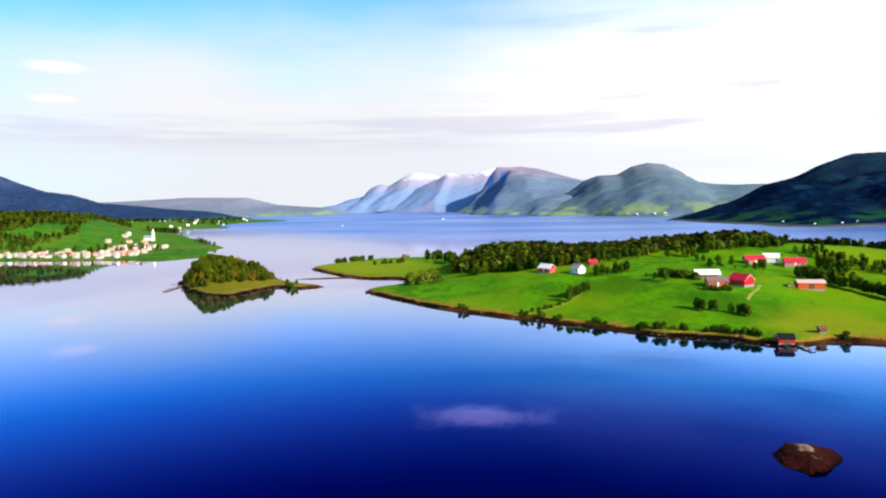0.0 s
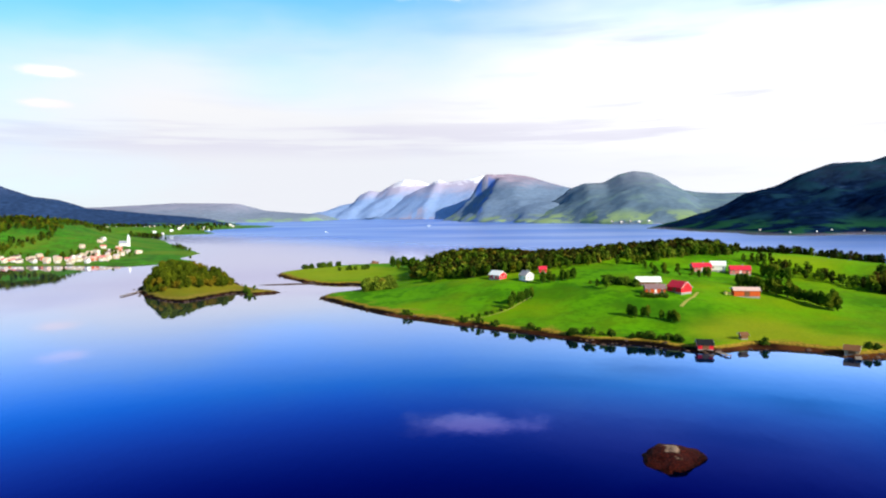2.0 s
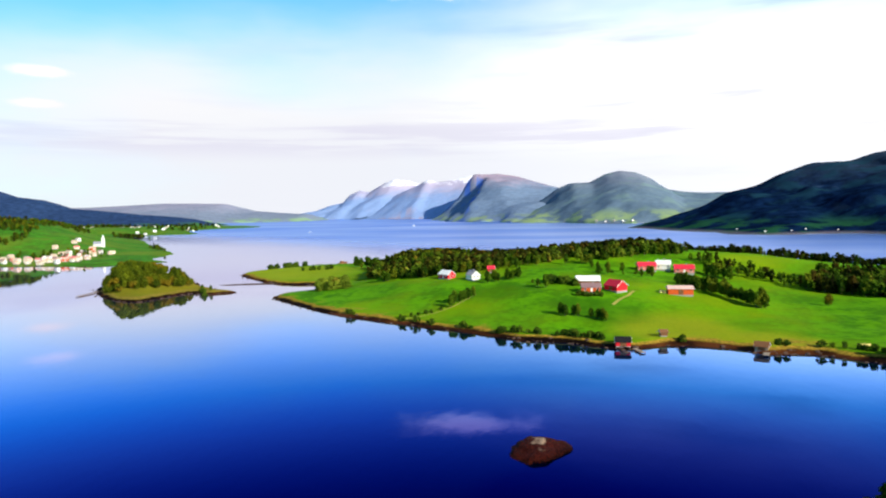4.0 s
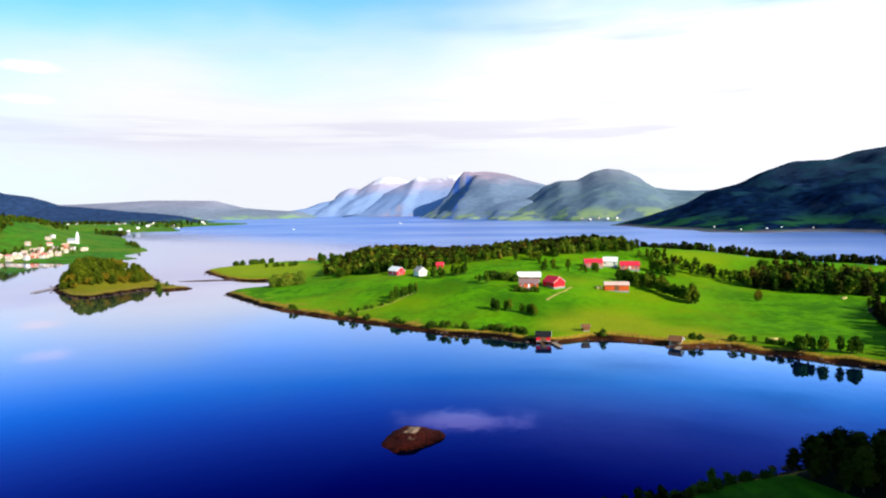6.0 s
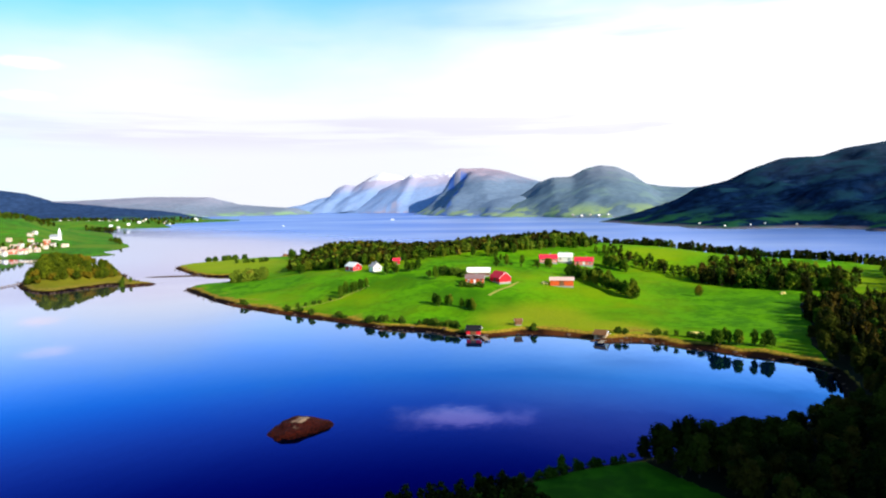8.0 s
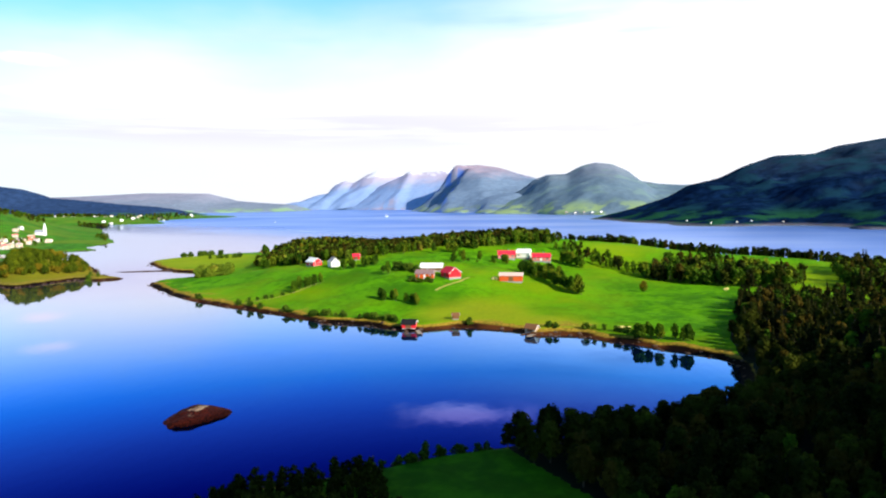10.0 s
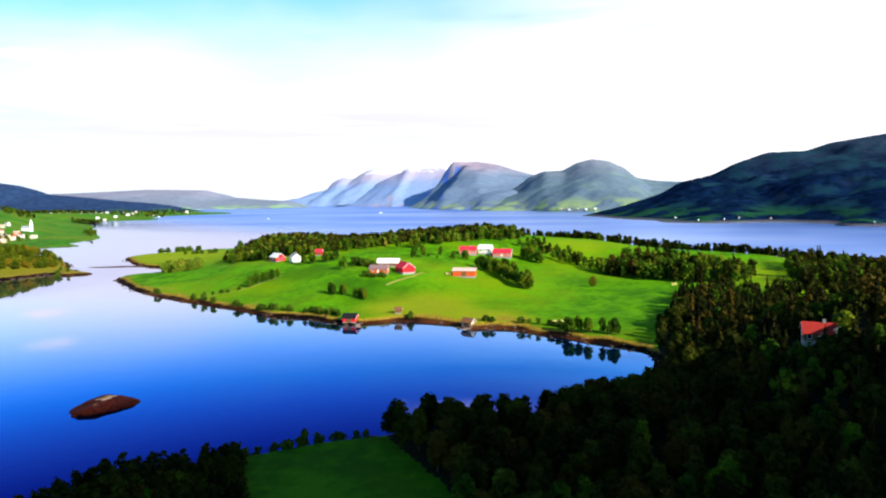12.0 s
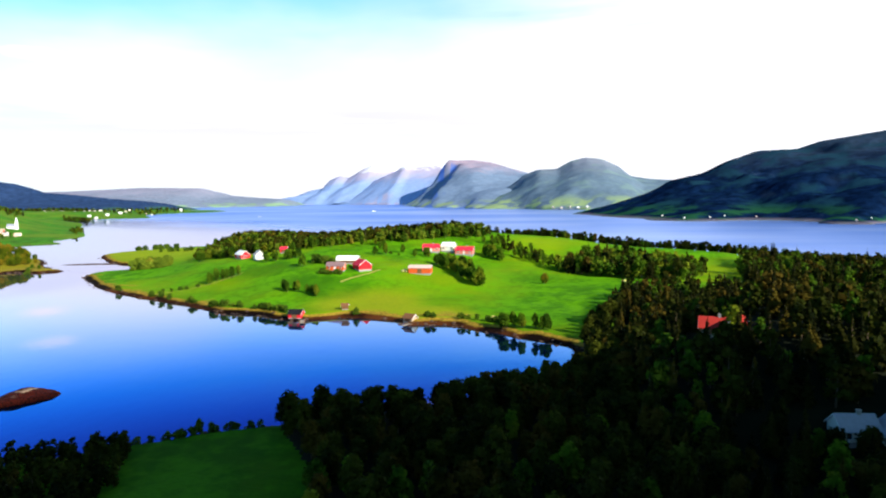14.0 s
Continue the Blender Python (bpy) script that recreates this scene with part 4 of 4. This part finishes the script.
# ---- buildings ----
def house(name, label, x, y, rot, L, W, H, R, wall, roof, z=None, category="house", chimney=False, windows=3, door=True, group="", over=0.4, base=0.4):
    """A gabled building with its ridge along local x."""
    z = ground_at(x, y) if z is None else z
    ob = thing(name, label, category, pose(x, y, z, 0, 0, rot), group)
    h = base
    part("foundation", boxed((-L / 2 + 0.04, L / 2 - 0.04, -W / 2 + 0.04, W / 2 - 0.04, -1.5, h)), STONE, ob)
    part("wall", prism([(-W / 2, h), (W / 2, h), (W / 2, h + H), (0, h + H + R), (-W / 2, h + H)], -L / 2, L / 2), wall, ob)
    pitch = math.atan2(R, W / 2)
    t = 0.16
    for s in (-1, 1):
        e = W / 2 + over
        drop = h + H - over * math.tan(pitch)
        outline = [(0, h + H + R + 0.02), (0, h + H + R + 0.02 + t / math.cos(pitch)), (s * e, drop + 0.02 + t / math.cos(pitch)), (s * e, drop + 0.02)]
        part("roof_slope", prism(outline, -L / 2 - over, L / 2 + over), roof, ob)
    for s in (-1, 1):
        part("barge_board", prism([(-W / 2 - over, h + H - over * math.tan(pitch) - 0.1), (0, h + H + R - 0.1), (W / 2 + over, h + H - over * math.tan(pitch) - 0.1),
                                   (W / 2 + over, h + H - over * math.tan(pitch) + 0.12), (0, h + H + R + 0.12), (-W / 2 - over, h + H - over * math.tan(pitch) + 0.12)],
                                  s * (L / 2 + over) + (0.003 if s > 0 else -0.063), s * (L / 2 + over) + (0.063 if s > 0 else -0.003)), TRIM, ob)

    def window(wx, wy, wz, side):
        a, b = 0.45, 0.55
        if side in "fb":
            s = -1 if side == "f" else 1
            y0, y1 = sorted((wy, wy + s * 0.07))
            frame_ob = part("window", boxed((wx - a - 0.1, wx - a, y0, y1, wz - b, wz + b), (wx + a, wx + a + 0.1, y0, y1, wz - b, wz + b),
                                            (wx - a - 0.1, wx + a + 0.1, y0, y1, wz + b, wz + b + 0.1), (wx - a - 0.1, wx + a + 0.1, y0, y1, wz - b - 0.1, wz - b)), TRIM, ob)
            y0, y1 = sorted((wy, wy + s * 0.03))
            part("pane", boxed((wx - a, wx + a, y0, y1, wz - b, wz + b)), GLASS, frame_ob)
        else:
            s = -1 if side == "l" else 1
            x0, x1 = sorted((wx, wx + s * 0.07))
            frame_ob = part("window", boxed((x0, x1, wy - a - 0.1, wy - a, wz - b, wz + b), (x0, x1, wy + a, wy + a + 0.1, wz - b, wz + b),
                                            (x0, x1, wy - a - 0.1, wy + a + 0.1, wz + b, wz + b + 0.1), (x0, x1, wy - a - 0.1, wy + a + 0.1, wz - b - 0.1, wz - b)), TRIM, ob)
            x0, x1 = sorted((wx, wx + s * 0.03))
            part("pane", boxed((x0, x1, wy - a, wy + a, wz - b, wz + b)), GLASS, frame_ob)
    if windows:
        step = L / windows
        for k in range(windows):
            wx = -L / 2 + (k + 0.5) * step
            if door and k == windows // 2:
                part("door", boxed((wx - 0.5, wx + 0.5, -W / 2 - 0.06, -W / 2 - 0.002, h, h + 2.0)), TRIM, ob)
            else:
                window(wx, -W / 2, h + H * 0.55, "f")
            window(wx, W / 2, h + H * 0.55, "b")
        window(L / 2, -W * 0.2, h + H * 0.6, "r")
        window(L / 2, W * 0.2, h + H * 0.6, "r")
        window(-L / 2, 0, h + H * 0.6, "l")
    elif door:
        part("door", boxed((-1.2, 1.2, -W / 2 - 0.08, -W / 2 - 0.002, h, h + min(2.4, H - 0.1))), BROWN, ob)
    if chimney:
        top = h + H + R
        part("chimney", boxed((L * 0.12 - 0.35, L * 0.12 + 0.35, -0.3, 0.3, top - 0.8, top + 0.75), (L * 0.12 - 0.42, L * 0.12 + 0.42, -0.37, 0.37, top + 0.754, top + 0.9)), STONE, ob)
    return ob


house("boathouse", "red boathouse with black roof on the shore rocks", 76, 256.5, 0, 5.6, 4.6, 1.8, 1.5, RED, BLACK_ROOF, z=0.7, category="boathouse", windows=0)
house("boathouse", "small sandy brown boathouse with dark brown roof", 127, 254.5, -25, 4.6, 3.6, 1.5, 1.4, SANDY, BROWN, z=0.7, category="boathouse", windows=0, base=0.25)
house("shed", "small brown shed near the shore meadow", 93.5, 270, 12, 2.8, 2.2, 1.5, 0.8, BROWN, BROWN, category="shed", windows=0)
house("barn", "long orange-red barn with pale pinkish roof", 113, 342, 0, 12.2, 6.4, 2.9, 1.3, ORANGE, PALE_ROOF, category="barn", windows=0)
house("barn", "long barn with bright white roof", 67, 354.5, 2, 12.4, 7.0, 1.6, 2.2, BROWN, WHITE_ROOF, category="barn", windows=0)
house("farmhouse", "orange-red farm building with dull brown roof", 67.5, 332.5, 4, 9.5, 6.0, 2.4, 1.8, ORANGE, BROWN_ROOF, chimney=True)
house("barn", "large crimson barn with red tiled roof", 80.5, 338.5, -50, 9.0, 7.5, 2.4, 2.8, RED, RED_ROOF, category="barn", windows=0)
house("farmhouse", "low red-roofed farmhouse with faded red walls", 105.5, 412, 6, 11.0, 6.5, 2.4, 2.2, FADED_RED, RED_ROOF, chimney=True)
house("farmhouse", "tall white farmhouse with pale roof", 116.5, 417, -10, 8.5, 6.0, 3.2, 2.2, WHITE, WHITE_ROOF, chimney=True)
house("farmhouse", "long red-roofed farm wing with faded red walls", 128, 412, -4, 11.5, 6.5, 2.4, 2.2, FADED_RED, RED_ROOF, chimney=True)
house("house", "red house with pale sheet roof by the wood", -18, 390, -38, 9.0, 6.4, 2.4, 2.3, RED, WHITE_ROOF)
house("house", "white house with grey roof by the wood", 0.5, 376, -52, 7.0, 5.6, 2.8, 2.3, WHITE, GREY_ROOF, chimney=True)
house("shed", "small red shed among trees", 9.5, 394, 10, 4.2, 3.4, 2.2, 1.4, RED, RED_ROOF, category="shed", windows=0)
house("cabin", "cabin with rust-red tiled roof in a forest clearing", 227.6, 173, -14, 7.6, 6.4, 1.8, 2.2, BROWN, RUST_ROOF, chimney=True)
house("annex", "low red-roofed annex beside the forest cabin", 231.8, 168.2, 62, 4.6, 4.0, 1.6, 1.7, CREAM, RUST_ROOF, category="cabin", windows=2)
house("house", "pale grey house with slate roof among dark trees", 241, 126.5, 6, 6.6, 5.4, 2.2, 2.2, WHITE, SLATE_ROOF, chimney=True)
house("annex", "white gabled annex beside the grey house", 247.6, 124.8, 84, 6.4, 5.2, 2.2, 2.5, WHITE, SLATE_ROOF, category="house")

# village across the water
VILLAGE = [(-672, 632, 10), (-655, 636, -15), (-640, 630, 5), (-628, 642, 40), (-612, 632, 0), (-602, 648, 25), (-590, 636, -10), (-575, 640, 60), (-560, 638, 5),
           (-545, 644, -30), (-532, 640, 15), (-520, 650, 70), (-505, 645, 0), (-640, 665, 20), (-615, 672, 80), (-585, 665, -20), (-556, 668, 35), (-612, 740, 10),
           (-590, 752, 60), (-572, 760, 20), (-540, 735, 0), (-530, 745, 50), (-625, 790, 15), (-640, 815, -25)]
spread = random.Random(8)
for k in range(22):
    VILLAGE.append((-690 + 9.0 * k + spread.uniform(-3, 3), 626 + spread.uniform(-2, 3) + (24 if k % 2 else 0), spread.uniform(-30, 30)))
for x, y in ((-566, 650), (-556, 664), (-560, 682), (-548, 672), (-552, 698), (-540, 712), (-556, 722), (-532, 694), (-524, 672), (-512, 664), (-528, 654), (-544, 656), (-570, 700), (-536, 728)):
    VILLAGE.append((x + spread.uniform(-3, 3), y + spread.uniform(-3, 3), spread.uniform(-60, 60)))
    VILLAGE.append((x + spread.uniform(6, 9), y + spread.uniform(5, 12), spread.uniform(-60, 60)))
for k, (x, y, r) in enumerate(VILLAGE):
    wall = (CREAM, PEACH, CREAM, ORANGE, WHITE, CREAM, PEACH, WHITE)[k % 8]
    roof = (SAND_ROOF, SAND_ROOF, GREY_ROOF, SAND_ROOF, PINK_ROOF, SAND_ROOF, BROWN_ROOF)[k % 7]
    tone = {"white_wall_paint": "white", "cream_wall_paint": "cream", "peach_wall_paint": "peach-coloured", "orange_red_paint": "orange-red", "red_barn_paint": "red"}[wall.name]
    house("house", tone + " wooden village house beside the fjord shore", x, y, r, 4.8 + 0.9 * (k % 4), 4.4, 2.0 + 0.6 * (k % 3), 1.6, wall, roof, village_at(x, y), windows=2, group="village houses", base=0.8)
ch = house("church", "white wooden church with pointed tower on the green", -600, 806, 20, 11, 6.5, 3.6, 3.2, WHITE, SLATE_ROOF, village_at(-600, 806), category="church", windows=3)
part("tower", boxed((5.0, 8.4, -1.7, 1.7, -1, 10)), WHITE, ch)
bm = bmesh.new()
bmesh.ops.create_cone(bm, cap_ends=True, segments=8, radius1=2.3, radius2=0.05, depth=7.5, matrix=Matrix.Translation((6.7, 0, 13.75)))
part("spire", bm, WHITE_ROOF, ch)


# farther hamlets on the shores
def hamlet(spots, level, seed, size=1.0):
    rng = random.Random(seed)
    for x, y in spots:
        house("house", "small pale far house on the fjord shore", x, y, rng.uniform(-40, 40), rng.uniform(11, 17) * size, 9 * size, 4.5 * size, 3.5 * size, rng.choice((WHITE, WHITE, CREAM)), rng.choice((WHITE_ROOF, GREY_ROOF)),
              level(x, y), windows=0, door=False, group="far houses", base=1.0)


hamlet([(-1712, 2250), (-1590, 2215), (-1488, 1928), (-1170, 1803), (-1149, 1899), (-1256, 2267), (-1827, 2107), (-1547, 1953), (-1662, 2265), (-1153, 1776), (-1116, 1880),
        (-1183, 2158), (-1450, 1880), (-1620, 2000), (-1390, 1990), (-1340, 2080), (-1290, 1830), (-1240, 1920), (-1420, 2120), (-1210, 2010), (-1530, 2080), (-1085, 1560), (-1060, 1600), (-1040, 1530)], village_at, 3, 0.62)


# ---- rock, jetties, boats, track ----
def rough_rock(name, label, x, y, z, size, seed, mat, taper=0.0, lean=0.0):
    bm = bmesh.new()
    bmesh.ops.create_icosphere(bm, subdivisions=4, radius=1.0)
    for v in bm.verts:
        p = v.co.copy()
        k = 1 + 0.28 * noise.noise(p * 1.3 + Vector((seed, 0, 0))) + 0.12 * noise.noise(p * 3.7 + Vector((0, seed, 0))) + 0.05 * noise.noise(p * 9)
        v.co = Vector((p.x * size[0] * k * (1 + taper * min(0.3, p.y)), p.y * size[1] * k, p.z * size[2] * k))
        v.co.x += lean * v.co.y
    ob = part(name, bm, mat, smooth=True)
    ob.location = (x, y, z)
    return tagged(ob, label, "rock")


rough_rock("skerry", "flat brown kelp-covered skerry with pale top", 46, 143.6, -0.4, (6.3, 8.4, 2.3), 4, KELP_ROCK, 0.4, 0.2)


def shore_stones(name, label, line, count, seed):
    """Loose boulders and weed-dark stones along a waterline."""
    rng = random.Random(seed)
    verts, faces = [], []
    base = bmesh.new()
    bmesh.ops.create_icosphere(base, subdivisions=1, radius=1.0)
    ball, tris = [v.co.copy() for v in base.verts], [[v.index for v in f.verts] for f in base.faces]
    base.free()
    for _ in range(count):
        i = rng.randrange(len(line))
        a, b = line[i], line[(i + 1) % len(line)]
        if np.hypot(*(b - a)) > 30:
            continue
        q = a + (b - a) * rng.random() + np.array([rng.gauss(0, 1.6), rng.gauss(0, 1.6)])
        r, z = rng.uniform(0.2, 1.0) ** 1.5, max(-0.1, ground_at(*q)) if line is MAIN_LINE else 0.1
        k = len(verts)
        for c in ball:
            f = rng.uniform(0.75, 1.2) * r
            verts.append((q[0] + c.x * f * 1.3, q[1] + c.y * f, z + c.z * f * 0.7))
        faces.extend([[k + j for j in t] for t in tris])
    me = bpy.data.meshes.new(name)
    me.from_pydata(verts, [], faces)
    me.materials.append(STONES)
    return tagged(new(name, me), label, "stones", kind="stuff")


shore_stones("shore_stones", "brown and grey boulders along the waterline", MAIN_LINE, 420, 3)
shore_stones("shore_stones", "dark quay stones below the village", VILLAGE_LINE[:48], 260, 6)
shore_stones("shore_stones", "weedy stones round the islet shore", ISLE_LINE, 160, 4)


def jetty(x, y, rot, length, width, z=0.5):
    ob = thing("jetty", "narrow weathered plank jetty on posts", "jetty", pose(x, y, z, 0, 0, rot))
    k = 0
    at = 0.0
    while at < length:
        part("plank", boxed((at, at + 0.9, -width / 2, width / 2, 0, 0.1)), PLANK, ob)
        at += 0.94
    at = 0.4
    while at < length:
        for s in (-1, 1):
            part("post", boxed((at, at + 0.2, s * width / 2 - 0.12 + s * 0.14, s * width / 2 + 0.12 + s * 0.14, -2.5, 0.35)), BROWN, ob)
        at += 3.2
    return ob


jetty(-281, 411, -80, 31, 2.4)
jetty(-186, 628, 160, 16, 2.0)
jetty(80, 253.5, -70, 7, 1.8)
jetty(128, 252, -110, 6, 2.0)


def boat(x, y, rot, length, label, hull, z=0.0, cabin=True, roll=0):
    ob = thing("boat", label, "boat", pose(x, y, z, roll, 0, rot))
    bm = bmesh.new()
    rows = []
    for k in range(9):
        t = k / 8
        w = length * 0.16 * (math.sin(math.pi * min(1.0, 0.22 + 0.78 * (1 - t) * 0.9)) ** 0.6 if t < 1 else 0.02)
        xx = (t - 0.45) * length
        deck = length * (0.085 + 0.05 * t * t)
        rows.append([bm.verts.new((xx, s * w, zz)) for s, zz in ((-1.0, deck), (-0.8, 0.1), (0.0, -0.25), (0.8, 0.1), (1.0, deck))])
    for a, b in zip(rows, rows[1:]):
        for k in range(4):
            bm.faces.new((a[k], a[k + 1], b[k + 1], b[k]))
        bm.faces.new((a[4], a[0], b[0], b[4]))
    bm.faces.new(rows[0])
    bm.faces.new(rows[-1][::-1])
    bmesh.ops.recalc_face_normals(bm, faces=bm.faces)
    part("hull", bm, hull, ob, smooth=False)
    if cabin:
        part("wheelhouse", boxed((-length * 0.2, length * 0.08, -length * 0.09, length * 0.09, length * 0.06, length * 0.22)), hull, ob)
        part("mast", boxed((-0.08, 0.08, -0.08, 0.08, length * 0.2, length * 0.45)), TRIM, ob)
    return ob


boat(-440, 2150, 20, 14, "white motor boat far out on the fjord", WHITE)
boat(-611, 1623, 10, 8, "small pale boat on the fjord", WHITE)
boat(-176, 644, 70, 14, "small dark fishing boat by a jetty", BROWN)
boat(163, 257, 4, 4.8, "pale yellow boat lying upturned on the grass", HAY, ground_at(163, 257) + 0.75, False, 180)


def track(points, width):
    """A strip of gravel laid on the ground."""
    bm = bmesh.new()
    last = None
    pts = np.array(points, float)
    line = [pts[i] + (pts[i + 1] - pts[i]) * t for i in range(len(pts) - 1) for t in np.arange(0, 1, 0.1)] + [pts[-1]]
    for i, p in enumerate(line):
        d = line[min(i + 1, len(line) - 1)] - line[max(i - 1, 0)]
        s = np.array([-d[1], d[0]]) / max(np.hypot(*d), 1e-6)
        w = width / 2 * (1 + 0.2 * math.sin(i * 1.7))
        row = []
        for k in (-1, 0, 1):
            q = p + s * w * k
            row.append(bm.verts.new((q[0], q[1], ground_at(*q) + 0.14)))
        if last:
            for k in range(2):
                bm.faces.new((last[k], last[k + 1], row[k + 1], row[k]))
        last = row
    return tagged(part("gravel_road", bm, GRAVEL, smooth=True), "pale gravel track leading to the farmyard", "road", kind="structure")


track([(77, 312), (81, 322), (86, 331), (90, 341)], 1.5)
track([(-24, 303), (-12, 315), (-4, 326), (6, 344)], 0.7)


# small houses on the far mountain shores
def above_water(height, x, y):
    """The nearest spot up the slope from the shore where a house can stand."""
    while height(x, y) < 4 and y < 3000:
        y += 12
    return x, y


hamlet([above_water(HEIGHTS["forest_mountain"], x, y) for x, y in ((400, 1240), (424, 1230), (470, 1150), (500, 1130), (560, 1085), (654, 1034), (690, 1020), (735, 1010))], HEIGHTS["forest_mountain"], 5, 0.17)
hamlet([above_water(HEIGHTS["domed_mountain"], x, y) for x, y in ((208, 2060), (235, 2050), (262, 2060), (180, 2080), (290, 2055))], HEIGHTS["domed_mountain"], 6, 0.5)


# ---- hay ----
def hay_bale(x, y, label):
    """A round wrapped bale lying on its side."""
    ob = thing("hay_bale", label, "hay bale", pose(x, y, ground_at(x, y) + 0.62, 90, 0, dice.uniform(0, 90)), "hay bales")
    bm = bmesh.new()
    bmesh.ops.create_cone(bm, cap_ends=True, segments=18, radius1=0.65, radius2=0.65, depth=1.25)
    bmesh.ops.bevel(bm, geom=[e for e in bm.edges if len(e.link_faces) == 2 and max(len(f.verts) for f in e.link_faces) > 4], offset=0.1, segments=2, affect="EDGES")
    part("roll", bm, HAY, ob)
    bm = bmesh.new()
    for z in (-0.3, 0.3):
        bmesh.ops.create_cone(bm, cap_ends=False, segments=18, radius1=0.665, radius2=0.665, depth=0.05, matrix=Matrix.Translation((0, 0, z)))
    part("binding", bm, TRIM, ob)
    return ob


for x, y in ((103.2, 340.5), (104.6, 341.6), (103.9, 343.0), (105.2, 340.2), (221, 338), (222.4, 339)):
    hay_bale(x, y, "pale yellow round hay bale on the mown field")
